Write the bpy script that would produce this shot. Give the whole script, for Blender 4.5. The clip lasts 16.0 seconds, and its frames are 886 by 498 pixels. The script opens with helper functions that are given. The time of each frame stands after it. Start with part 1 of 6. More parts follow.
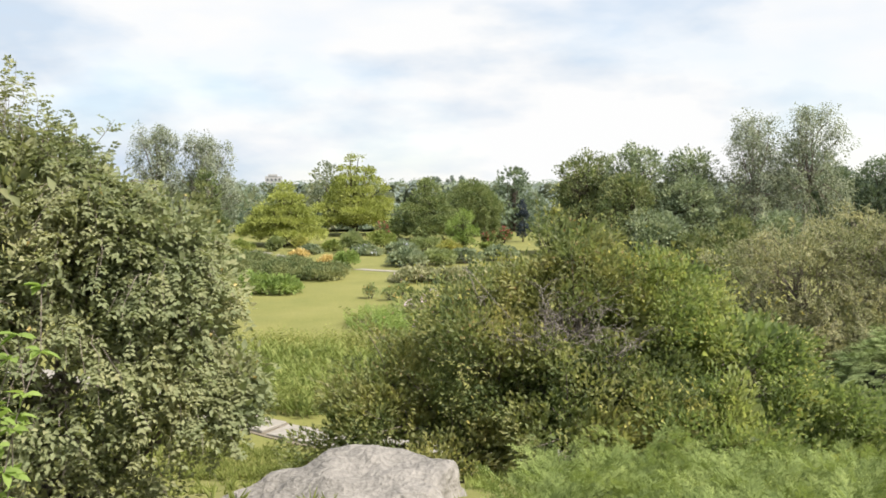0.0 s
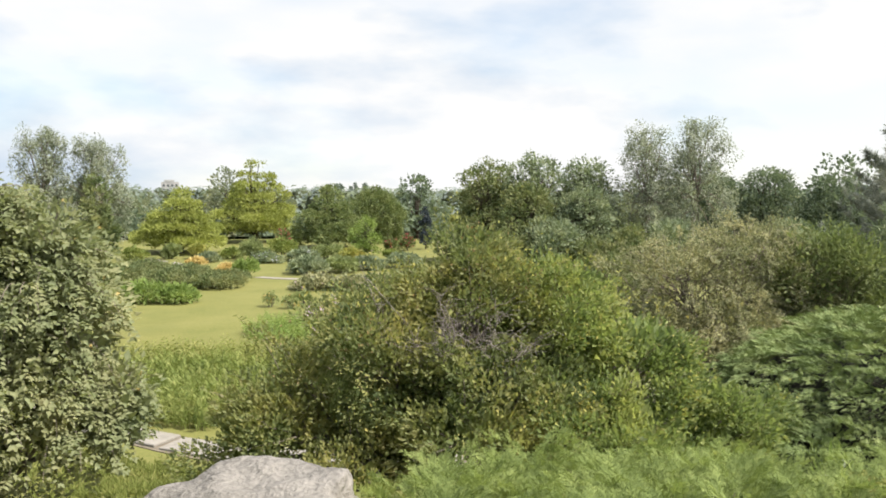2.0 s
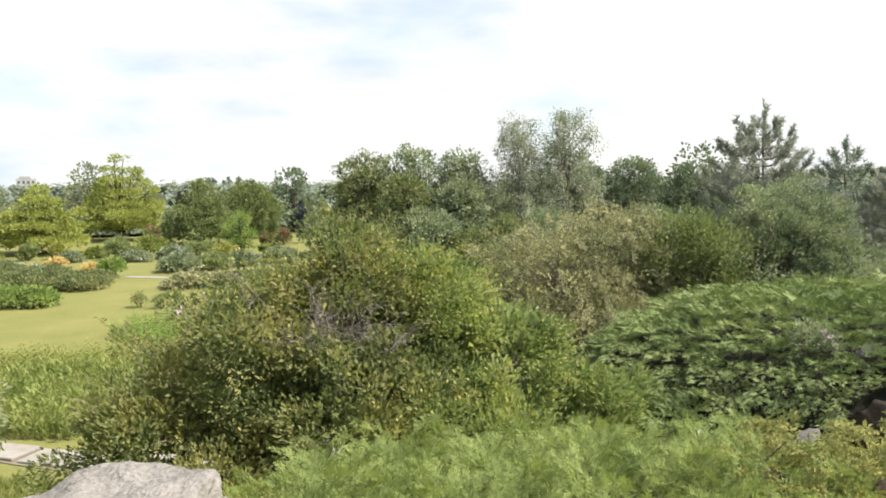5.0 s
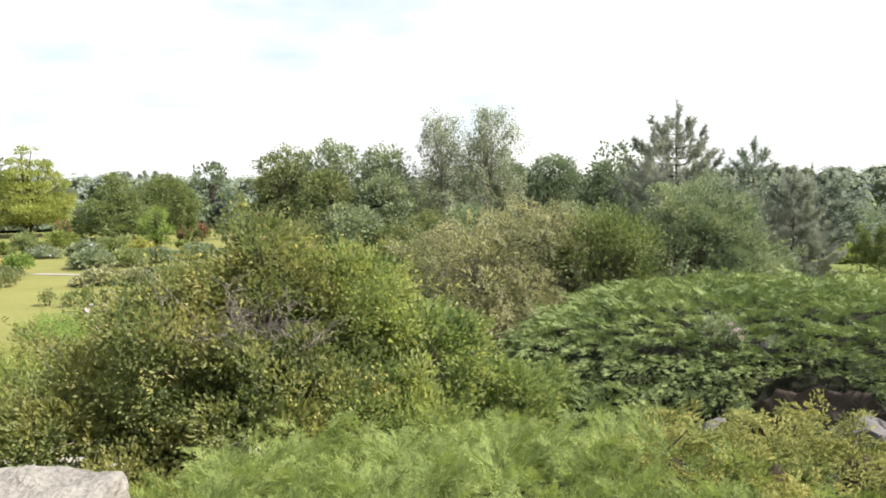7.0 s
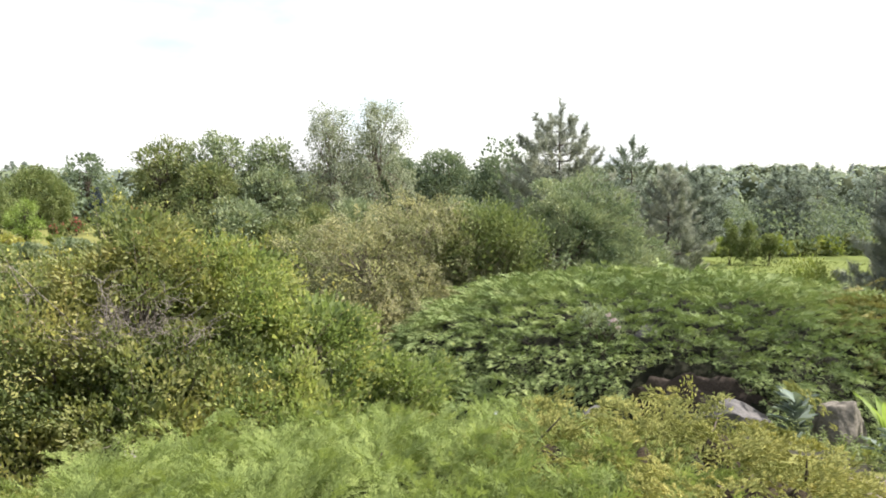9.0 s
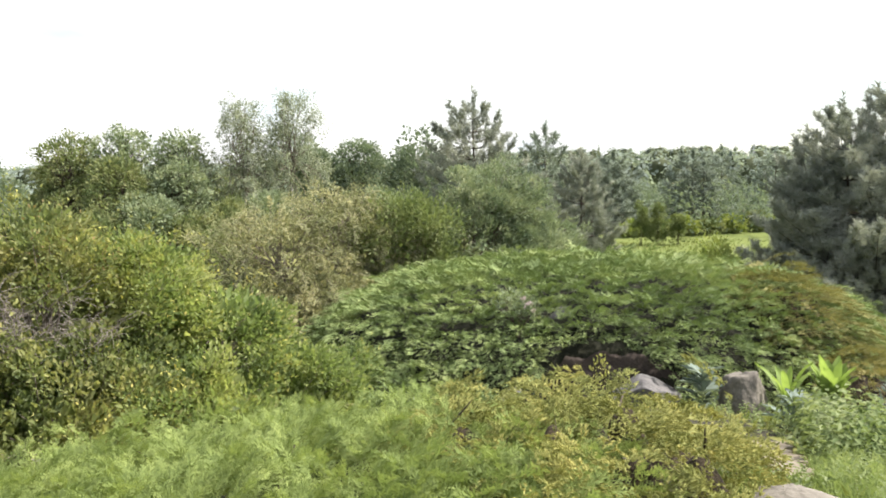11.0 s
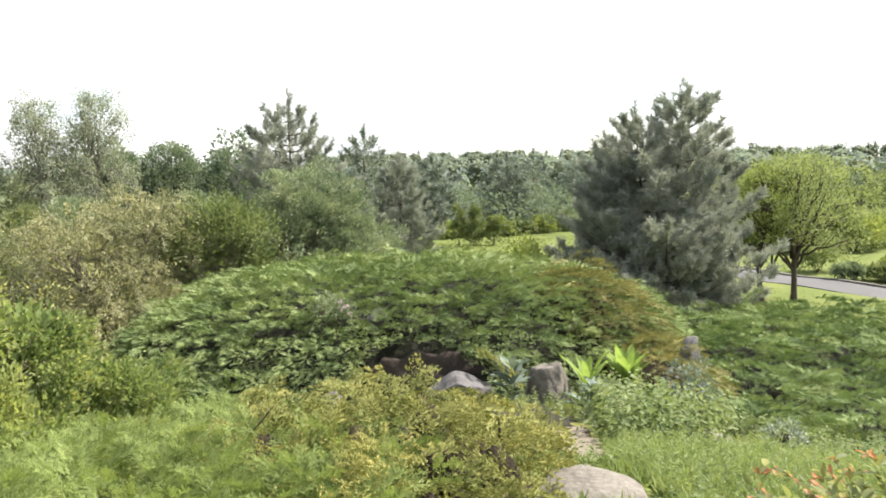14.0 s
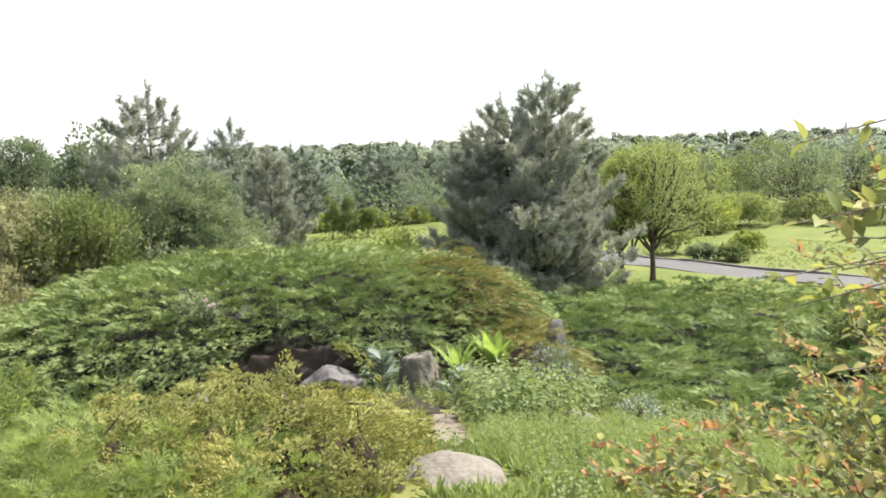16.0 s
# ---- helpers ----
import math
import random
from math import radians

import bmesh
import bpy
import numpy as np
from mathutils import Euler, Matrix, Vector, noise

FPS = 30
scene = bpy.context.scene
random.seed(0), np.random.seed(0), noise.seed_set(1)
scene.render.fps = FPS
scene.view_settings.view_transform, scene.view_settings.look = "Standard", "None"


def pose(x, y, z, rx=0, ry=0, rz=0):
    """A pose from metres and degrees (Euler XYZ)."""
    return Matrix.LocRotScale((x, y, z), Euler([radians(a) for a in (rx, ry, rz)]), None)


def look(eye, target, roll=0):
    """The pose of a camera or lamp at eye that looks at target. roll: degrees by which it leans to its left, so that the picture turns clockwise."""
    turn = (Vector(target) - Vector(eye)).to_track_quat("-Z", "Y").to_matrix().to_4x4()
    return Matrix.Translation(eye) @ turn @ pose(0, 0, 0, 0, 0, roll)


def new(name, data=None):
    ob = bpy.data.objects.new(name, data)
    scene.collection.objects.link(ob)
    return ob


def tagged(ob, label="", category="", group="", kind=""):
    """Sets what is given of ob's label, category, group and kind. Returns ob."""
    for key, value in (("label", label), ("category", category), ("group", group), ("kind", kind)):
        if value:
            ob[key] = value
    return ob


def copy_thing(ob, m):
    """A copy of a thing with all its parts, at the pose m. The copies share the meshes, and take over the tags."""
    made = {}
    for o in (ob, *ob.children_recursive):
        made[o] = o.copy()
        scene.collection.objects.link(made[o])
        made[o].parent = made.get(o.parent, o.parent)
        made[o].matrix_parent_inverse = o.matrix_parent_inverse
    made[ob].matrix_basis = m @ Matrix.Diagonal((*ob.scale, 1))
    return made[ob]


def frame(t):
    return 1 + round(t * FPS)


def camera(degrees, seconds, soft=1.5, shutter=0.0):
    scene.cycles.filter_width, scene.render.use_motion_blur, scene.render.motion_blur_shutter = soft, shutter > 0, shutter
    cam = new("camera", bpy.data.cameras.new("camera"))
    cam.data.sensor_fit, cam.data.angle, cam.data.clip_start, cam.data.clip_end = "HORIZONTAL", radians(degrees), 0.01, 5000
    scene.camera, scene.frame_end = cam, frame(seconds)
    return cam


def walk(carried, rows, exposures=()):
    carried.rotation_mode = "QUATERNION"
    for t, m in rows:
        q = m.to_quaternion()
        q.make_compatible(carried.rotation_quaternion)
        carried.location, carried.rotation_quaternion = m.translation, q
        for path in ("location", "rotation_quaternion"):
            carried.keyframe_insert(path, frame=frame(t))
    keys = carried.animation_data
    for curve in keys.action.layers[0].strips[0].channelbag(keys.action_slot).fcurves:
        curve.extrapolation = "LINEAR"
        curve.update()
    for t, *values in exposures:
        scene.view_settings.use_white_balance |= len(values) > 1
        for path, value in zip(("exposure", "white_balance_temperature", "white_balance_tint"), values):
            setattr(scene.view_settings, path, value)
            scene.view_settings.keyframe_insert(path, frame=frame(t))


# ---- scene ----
cam = camera(57.17, 16.0, soft=1.8)
# seconds, place of the eye, turn about x, y and z
ROWS = [
    (0.0, 0.000, 0.000, 5.200, 85.43, -0.00, -0.00),
    (0.5, 0.020, -0.005, 5.200, 85.52, -0.30, -2.34),
    (1.0, 0.039, -0.011, 5.200, 85.79, -0.17, -4.05),
    (1.5, 0.058, -0.015, 5.200, 85.79, -0.29, -5.16),
    (2.0, 0.076, -0.020, 5.199, 85.97, -0.41, -6.76),
    (2.5, 0.094, -0.024, 5.199, 86.19, -0.51, -8.57),
    (3.0, 0.111, -0.029, 5.197, 86.12, -0.57, -10.48),
    (3.5, 0.127, -0.033, 5.197, 85.95, -0.58, -11.81),
    (4.0, 0.143, -0.038, 5.195, 85.77, -0.08, -12.96),
    (6.5, 0.217, -0.066, 5.188, 85.11, 0.11, -19.18),
    (7.0, 0.232, -0.073, 5.186, 85.11, 0.01, -20.66),
    (7.5, 0.245, -0.081, 5.184, 84.88, 0.21, -22.37),
    (8.0, 0.259, -0.089, 5.183, 84.68, 0.18, -23.99),
    (8.5, 0.272, -0.099, 5.181, 84.64, -0.24, -26.23),
    (9.0, 0.286, -0.110, 5.180, 84.77, -0.50, -28.37),
    (11.5, 0.352, -0.180, 5.174, 83.96, 0.79, -36.01),
    (12.0, 0.366, -0.198, 5.173, 84.23, 0.53, -38.32),
    (12.5, 0.379, -0.218, 5.173, 84.38, 0.79, -40.72),
    (13.0, 0.393, -0.240, 5.172, 84.24, 0.84, -42.91),
    (13.5, 0.407, -0.263, 5.172, 84.10, 0.91, -44.97),
    (14.0, 0.422, -0.288, 5.172, 84.02, 0.94, -46.63),
    (14.5, 0.436, -0.315, 5.173, 84.01, 0.62, -49.70),
    (15.0, 0.451, -0.344, 5.174, 84.04, 0.91, -51.81),
    (15.5, 0.467, -0.375, 5.175, 83.56, 1.16, -53.43),
    (16.0, 0.482, -0.408, 5.176, 83.22, 1.71, -55.45),
]
# the clip's camera brightens its picture as it turns
walk(cam, [(t, pose(*place)) for t, *place in ROWS], [(0.0, 0.88), (3.5, 0.95), (7.0, 1.13), (12.5, 1.36), (16.0, 1.4)])

# ---------- light ----------
SUN_AZ, SUN_EL = 118.0, 52.0  # degrees clockwise from +y, and above the horizon
world = bpy.data.worlds.new("sky")
scene.world = world
world.use_nodes = True


def sky_nodes():
    nt = world.node_tree
    nt.nodes.clear()
    n, l = nt.nodes.new, nt.links.new
    out = n("ShaderNodeOutputWorld")
    sky = n("ShaderNodeTexSky")
    sky.sky_type, sky.sun_disc = "NISHITA", False
    sky.sun_elevation, sky.sun_rotation = radians(SUN_EL), radians(SUN_AZ)
    sky.air_density, sky.dust_density = 1.0, 0.3
    blue = n("ShaderNodeBackground")
    blue.inputs[1].default_value = 0.1
    l(sky.outputs[0], blue.inputs[0])
    co = n("ShaderNodeTexCoord")
    mp = n("ShaderNodeMapping")
    mp.inputs["Scale"].default_value = (1.0, 1.0, 2.6)
    mp.inputs["Location"].default_value = (0.35, 0.1, 0.0)
    l(co.outputs["Generated"], mp.inputs[0])
    big = n("ShaderNodeTexNoise")
    big.inputs["Scale"].default_value, big.inputs["Detail"].default_value = 2.3, 6.0
    big.inputs["Roughness"].default_value = 0.5
    l(mp.outputs[0], big.inputs[0])
    ramp = n("ShaderNodeValToRGB")
    ramp.color_ramp.elements[0].position, ramp.color_ramp.elements[1].position = 0.34, 0.5
    ramp.color_ramp.elements[0].color = (0.62, 0.62, 0.62, 1)
    l(big.outputs[0], ramp.inputs[0])
    fine = n("ShaderNodeTexNoise")
    fine.inputs["Scale"].default_value, fine.inputs["Detail"].default_value = 4.2, 6.0
    l(mp.outputs[0], fine.inputs[0])
    tone = n("ShaderNodeValToRGB")
    tone.color_ramp.elements[0].position, tone.color_ramp.elements[1].position = 0.36, 0.53
    tone.color_ramp.elements[0].color, tone.color_ramp.elements[1].color = (0.68, 0.78, 0.9, 1), (1.0, 1.0, 1.0, 1)
    apart = n("ShaderNodeSeparateXYZ")
    l(co.outputs["Generated"], apart.inputs[0])
    cover = n("ShaderNodeMath")
    cover.operation = "MULTIPLY_ADD"
    cover.inputs[1].default_value = 0.17
    l(apart.outputs[0], cover.inputs[0])
    l(fine.outputs[0], cover.inputs[2])
    l(cover.outputs[0], tone.inputs[0])
    cloud = n("ShaderNodeBackground")
    cloud.inputs[1].default_value = 0.54
    l(tone.outputs[0], cloud.inputs[0])
    mix = n("ShaderNodeMixShader")
    l(ramp.outputs[0], mix.inputs[0])
    l(blue.outputs[0], mix.inputs[1])
    l(cloud.outputs[0], mix.inputs[2])
    l(mix.outputs[0], out.inputs[0])


sky_nodes()
sun = new("sun", bpy.data.lights.new("sun", "SUN"))
sun.data.energy, sun.data.angle, sun.data.color = 5.0, radians(2.0), (1.0, 0.94, 0.84)
sun_dir = Vector((math.sin(radians(SUN_AZ)) * math.cos(radians(SUN_EL)), math.cos(radians(SUN_AZ)) * math.cos(radians(SUN_EL)), math.sin(radians(SUN_EL))))
sun.matrix_world = look(sun_dir * 200, (0, 0, 0))


# ---------- materials ----------
def nodes_of(name):
    m = bpy.data.materials.new(name)
    m.use_nodes = True
    nt = m.node_tree
    return m, nt, nt.nodes.new, nt.links.new, nt.nodes["Principled BSDF"]


def ramp_of(n, stops):
    r = n("ShaderNodeValToRGB")
    e = r.color_ramp.elements
    while len(e) < len(stops):
        e.new(0.5)
    for k, (p, c) in enumerate(stops):
        e[k].position, e[k].color = p, (*c, 1)
    return r


def leaf_mat(name, stops, rough=0.5, glow=0.28, patch=0.9, size=1.2, sheen=0.12):
    """Leaves: each leaf has its own tint, and whole boughs vary too."""
    m, nt, n, l, bsdf = nodes_of(name)
    geo, co = n("ShaderNodeNewGeometry"), n("ShaderNodeTexCoord")
    noise_ = n("ShaderNodeTexNoise")
    noise_.inputs["Scale"].default_value, noise_.inputs["Detail"].default_value = size, 2.0
    l(co.outputs["Object"], noise_.inputs[0])
    spread = n("ShaderNodeMapRange")
    spread.inputs["From Min"].default_value, spread.inputs["From Max"].default_value = 0.3, 0.7
    l(noise_.outputs[0], spread.inputs[0])
    sprig = n("ShaderNodeTexNoise")
    sprig.inputs["Scale"].default_value, sprig.inputs["Detail"].default_value = size * 5.0, 2.0
    l(co.outputs["Object"], sprig.inputs[0])
    finer = n("ShaderNodeMapRange")
    finer.inputs["From Min"].default_value, finer.inputs["From Max"].default_value = 0.3, 0.7
    l(sprig.outputs[0], finer.inputs[0])
    wide = n("ShaderNodeMix")
    wide.inputs[0].default_value = 0.4
    l(spread.outputs[0], wide.inputs[2])
    l(finer.outputs[0], wide.inputs[3])
    mix = n("ShaderNodeMix")
    mix.inputs[0].default_value = min(0.92, 0.78 * patch)
    l(geo.outputs["Random Per Island"], mix.inputs[2])
    l(wide.outputs[0], mix.inputs[3])
    ramp = ramp_of(n, [(p, (c[0], c[1], c[2] * 1.32)) for p, c in stops])
    l(mix.outputs[0], ramp.inputs[0])
    l(ramp.outputs[0], bsdf.inputs["Base Color"])
    bsdf.inputs["Roughness"].default_value = rough + 0.12
    bsdf.inputs["Specular IOR Level"].default_value = sheen
    tr = n("ShaderNodeBsdfTranslucent")
    tint = n("ShaderNodeMix")
    tint.data_type, tint.blend_type = "RGBA", "MULTIPLY"
    tint.inputs[0].default_value = 1.0
    tint.inputs[7].default_value = (1.12, 1.15, 0.75, 1)
    l(ramp.outputs[0], tint.inputs[6])
    l(tint.outputs[2], tr.inputs[0])
    both = n("ShaderNodeMixShader")
    both.inputs[0].default_value = glow * 1.35
    l(bsdf.outputs[0], both.inputs[1])
    l(tr.outputs[0], both.inputs[2])
    l(both.outputs[0], nt.nodes["Material Output"].inputs[0])
    return m


def solid_mat(name, stops, scale, rough=0.85, bump=0.4, dist=0.02, detail=8.0, second=None, space="Object"):
    """Stone, bark, soil: two scales of noise for colour, and relief."""
    m, nt, n, l, bsdf = nodes_of(name)
    co = n("ShaderNodeTexCoord")
    a = n("ShaderNodeTexNoise")
    a.inputs["Scale"].default_value, a.inputs["Detail"].default_value, a.inputs["Roughness"].default_value = scale, detail, 0.65
    b = n("ShaderNodeTexNoise")
    b.inputs["Scale"].default_value, b.inputs["Detail"].default_value = scale * (second or 9.0), 4.0
    mix = n("ShaderNodeMix")
    mix.inputs[0].default_value = 0.4
    for q in (a, b):
        l(co.outputs[space], q.inputs[0])
    l(a.outputs[0], mix.inputs[2])
    l(b.outputs[0], mix.inputs[3])
    ramp = ramp_of(n, stops)
    l(mix.outputs[0], ramp.inputs[0])
    l(ramp.outputs[0], bsdf.inputs["Base Color"])
    bsdf.inputs["Roughness"].default_value = rough
    bsdf.inputs["Specular IOR Level"].default_value = 0.25
    bp = n("ShaderNodeBump")
    bp.inputs["Strength"].default_value, bp.inputs["Distance"].default_value = bump, dist
    l(mix.outputs[0], bp.inputs["Height"])
    l(bp.outputs[0], bsdf.inputs["Normal"])
    return m


def g(*c):
    return tuple(c)


M_LAWN = solid_mat("lawn_grass", [(0.3, g(0.095, 0.112, 0.03)), (0.45, g(0.139, 0.144, 0.041)), (0.58, g(0.172, 0.168, 0.052)), (0.72, g(0.205, 0.195, 0.072))], 0.3, 0.95, 0.6, 0.04, second=40.0)
M_MEADOW = solid_mat("meadow_turf", [(0.3, g(0.078, 0.104, 0.026)), (0.5, g(0.112, 0.14, 0.034)), (0.7, g(0.155, 0.166, 0.048))], 0.5, 0.95, 0.7, 0.05, second=30.0)
M_GRANITE = solid_mat("granite", [(0.28, g(0.0806, 0.0744, 0.0682)), (0.45, g(0.186, 0.174, 0.161)), (0.6, g(0.26, 0.242, 0.223)), (0.75, g(0.322, 0.304, 0.285))], 2.2, 0.85, 1.0, 0.09)
M_DARKROCK = solid_mat("grey_rock", [(0.3, g(0.0506, 0.0478, 0.0506)), (0.5, g(0.107, 0.101, 0.104)), (0.7, g(0.169, 0.158, 0.158))], 2.6, 0.9, 0.7, 0.04)
M_BROWNROCK = solid_mat("brown_rock", [(0.3, g(0.07, 0.062, 0.054)), (0.5, g(0.15, 0.135, 0.118)), (0.7, g(0.23, 0.21, 0.185))], 2.6, 0.9, 0.8, 0.04)
# bare brown soil, coloured darker for the overhanging juniper's shade
M_SOIL = solid_mat("shaded_soil", [(0.3, g(0.026, 0.02, 0.017)), (0.6, g(0.055, 0.043, 0.037)), (0.8, g(0.085, 0.07, 0.06))], 3.0, 0.95, 0.8, 0.04)
M_DIRT = solid_mat("trodden_dirt", [(0.3, g(0.112, 0.0926, 0.0667)), (0.6, g(0.184, 0.158, 0.123)), (0.8, g(0.23, 0.205, 0.163))], 2.5, 0.95, 0.6, 0.02)
M_PAVING = solid_mat("stone_paving", [(0.3, g(0.186, 0.174, 0.149)), (0.5, g(0.248, 0.229, 0.205)), (0.72, g(0.31, 0.291, 0.26))], 1.6, 0.9, 0.4, 0.01)
M_ASPHALT = solid_mat("asphalt", [(0.3, g(0.08, 0.08, 0.084)), (0.6, g(0.118, 0.115, 0.118)), (0.8, g(0.15, 0.145, 0.143))], 0.6, 0.9, 0.3, 0.01, second=40.0)
M_KERB = solid_mat("concrete_kerb", [(0.3, g(0.1, 0.09, 0.08)), (0.7, g(0.2, 0.19, 0.17))], 2.0, 0.9)
M_BARK = solid_mat("brown_bark", [(0.3, g(0.045, 0.035, 0.028)), (0.6, g(0.1, 0.08, 0.065)), (0.8, g(0.16, 0.135, 0.11))], 5.0, 0.95, 0.9, 0.03)
M_TWIG = solid_mat("grey_twig", [(0.3, g(0.12, 0.1, 0.085)), (0.7, g(0.27, 0.23, 0.2))], 6.0, 0.9, 0.4)
M_DEADTWIG = solid_mat("bleached_twig", [(0.3, g(0.15, 0.13, 0.12)), (0.7, g(0.3, 0.265, 0.245))], 6.0, 0.9, 0.4)
M_BIRCHBARK = solid_mat("birch_bark", [(0.3, g(0.08, 0.075, 0.07)), (0.42, g(0.45, 0.43, 0.4)), (0.8, g(0.62, 0.6, 0.56))], 3.0, 0.8, 0.4)
M_PLASTER = solid_mat("pale_plaster", [(0.3, g(0.33, 0.33, 0.33)), (0.7, g(0.43, 0.42, 0.41))], 0.3, 0.9, 0.1)
M_STEEL = solid_mat("galvanised_steel", [(0.3, g(0.35, 0.357, 0.371)), (0.7, g(0.434, 0.441, 0.455))], 0.8, 0.5, 0.1)
# litter made darker than its own tone, for the shade under plants
M_SHADELITTER = solid_mat("litter_with_shade", [(0.3, g(0.012, 0.012, 0.007)), (0.5, g(0.026, 0.024, 0.014)), (0.75, g(0.055, 0.046, 0.03))], 2.5, 0.95, 0.9, 0.05)
# near-black twigs: the shade of the gaps is put into this colour
M_INNER = solid_mat("twig_gap_shade", [(0.3, g(0.008, 0.009, 0.005)), (0.55, g(0.014, 0.015, 0.008)), (0.8, g(0.024, 0.023, 0.013))], 6.0, 0.95, 1.0, 0.05)
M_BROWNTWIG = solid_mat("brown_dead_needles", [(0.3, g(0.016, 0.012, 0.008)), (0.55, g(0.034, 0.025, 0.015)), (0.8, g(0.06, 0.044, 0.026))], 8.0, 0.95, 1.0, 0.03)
# ground of the woods; also the painted shade inside far crowns
M_FLOOR_AND_SHADE = solid_mat("woodland_floor", [(0.3, g(0.03, 0.038, 0.018)), (0.55, g(0.055, 0.065, 0.03)), (0.8, g(0.085, 0.092, 0.045))], 0.5, 0.95, 0.9, 0.2)
M_GLASS, _nt, _n, _l, _b = nodes_of("window_glass")
_b.inputs["Base Color"].default_value, _b.inputs["Roughness"].default_value = (0.1, 0.11, 0.12, 1), 0.15

L_LEFT = leaf_mat("rose_leaf", [(0.1, g(0.14, 0.17, 0.07)), (0.4, g(0.215, 0.24, 0.098)), (0.7, g(0.295, 0.3, 0.125)), (0.95, g(0.375, 0.355, 0.15))], 0.45, 0.3, 1.0, 1.6)
L_BIG = leaf_mat("honeysuckle_leaf", [(0.1, g(0.065, 0.095, 0.032)), (0.42, g(0.167, 0.200, 0.063)), (0.68, g(0.281, 0.281, 0.089)), (0.92, g(0.410, 0.362, 0.121))], 0.42, 0.36, 1.15, 0.7, 0.25)
L_BRONZE = leaf_mat("bronze_tinged_leaf", [(0.2, g(0.14, 0.13, 0.05)), (0.6, g(0.25, 0.19, 0.065)), (0.9, g(0.34, 0.22, 0.07))], 0.5, 0.28)
L_BIGFRESH = leaf_mat("fresh_honeysuckle_leaf", [(0.12, g(0.086, 0.125, 0.036)), (0.42, g(0.185, 0.238, 0.067)), (0.68, g(0.308, 0.345, 0.100)), (0.92, g(0.431, 0.440, 0.137))], 0.42, 0.36, 1.15, 0.9, 0.25)
L_BIGTIP = leaf_mat("yellow_shoot_leaf", [(0.2, g(0.23, 0.255, 0.06)), (0.6, g(0.37, 0.36, 0.085)), (0.9, g(0.5, 0.41, 0.105))], 0.5, 0.28)
L_LIME = leaf_mat("lime_green_leaf", [(0.15, g(0.215, 0.25, 0.055)), (0.5, g(0.3, 0.33, 0.075)), (0.85, g(0.4, 0.42, 0.11))], 0.55, 0.3, 1.1, 0.5)
L_DOG = leaf_mat("dog_rose_leaf", [(0.15, g(0.123, 0.142, 0.059)), (0.45, g(0.241, 0.250, 0.108)), (0.7, g(0.386, 0.372, 0.167)), (0.95, g(0.538, 0.496, 0.227))], 0.6, 0.22, 0.9, 0.9)
L_MID = leaf_mat("shrub_leaf", [(0.15, g(0.084, 0.118, 0.040)), (0.5, g(0.174, 0.207, 0.073)), (0.85, g(0.314, 0.314, 0.119))], 0.5, 0.25, 1.3, 1.2)
L_GREY = leaf_mat("grey_green_leaf", [(0.15, g(0.099, 0.138, 0.066)), (0.5, g(0.220, 0.264, 0.127)), (0.85, g(0.396, 0.424, 0.209))], 0.55, 0.22, 1.3, 1.2)
L_BRIGHT = leaf_mat("bright_leaf", [(0.15, g(0.133, 0.180, 0.040)), (0.5, g(0.232, 0.274, 0.064)), (0.85, g(0.365, 0.379, 0.112))], 0.5, 0.3)
L_YELLOWGREEN = leaf_mat("yellow_green_leaf", [(0.15, g(0.139, 0.179, 0.060)), (0.5, g(0.235, 0.276, 0.095)), (0.85, g(0.336, 0.363, 0.145))], 0.5, 0.32)
L_MAPLE = leaf_mat("maple_leaf", [(0.15, g(0.1, 0.135, 0.045)), (0.5, g(0.17, 0.21, 0.066)), (0.85, g(0.27, 0.29, 0.105))], 0.5, 0.25)
L_BIRCH = leaf_mat("birch_leaf", [(0.15, g(0.133, 0.162, 0.0863)), (0.5, g(0.252, 0.278, 0.167)), (0.85, g(0.399, 0.413, 0.266))], 0.45, 0.3)
# distance haze is mixed into the next two leaf colours: paler, greyer
L_FAR = leaf_mat("hazed_wood_leaf", [(0.15, g(0.134, 0.165, 0.101)), (0.5, g(0.246, 0.27, 0.142)), (0.85, g(0.42, 0.408, 0.215))], 0.6, 0.34, 1.1, 0.15)
L_FARDARK = leaf_mat("hazed_dark_wood_leaf", [(0.15, g(0.162, 0.198, 0.150)), (0.5, g(0.228, 0.270, 0.192)), (0.85, g(0.312, 0.348, 0.246))], 0.7, 0.34, 1.1, 0.05)
L_SPRING = leaf_mat("fresh_green_leaf", [(0.15, g(0.121, 0.179, 0.040)), (0.5, g(0.209, 0.284, 0.065)), (0.85, g(0.319, 0.378, 0.100))], 0.55, 0.3, 0.9, 0.8)
L_ROUND = leaf_mat("dull_green_leaf", [(0.15, g(0.086, 0.115, 0.063)), (0.5, g(0.144, 0.184, 0.098)), (0.85, g(0.230, 0.270, 0.144))], 0.6, 0.3, 1.1, 0.5)
L_JUN = leaf_mat("juniper_spray", [(0.15, g(0.119, 0.162, 0.055)), (0.5, g(0.217, 0.278, 0.088)), (0.85, g(0.342, 0.389, 0.137))], 0.6, 0.08, 1.15, 0.7)
L_JUNLOW = leaf_mat("low_juniper_spray", [(0.15, g(0.075, 0.118, 0.040)), (0.5, g(0.177, 0.239, 0.074)), (0.85, g(0.308, 0.357, 0.124))], 0.6, 0.12, 1.15, 0.7)
L_JUNFINE = leaf_mat("feathery_juniper_spray", [(0.15, g(0.14, 0.185, 0.05)), (0.5, g(0.215, 0.268, 0.07)), (0.85, g(0.325, 0.378, 0.105))], 0.6, 0.3, 1.15, 4.0)
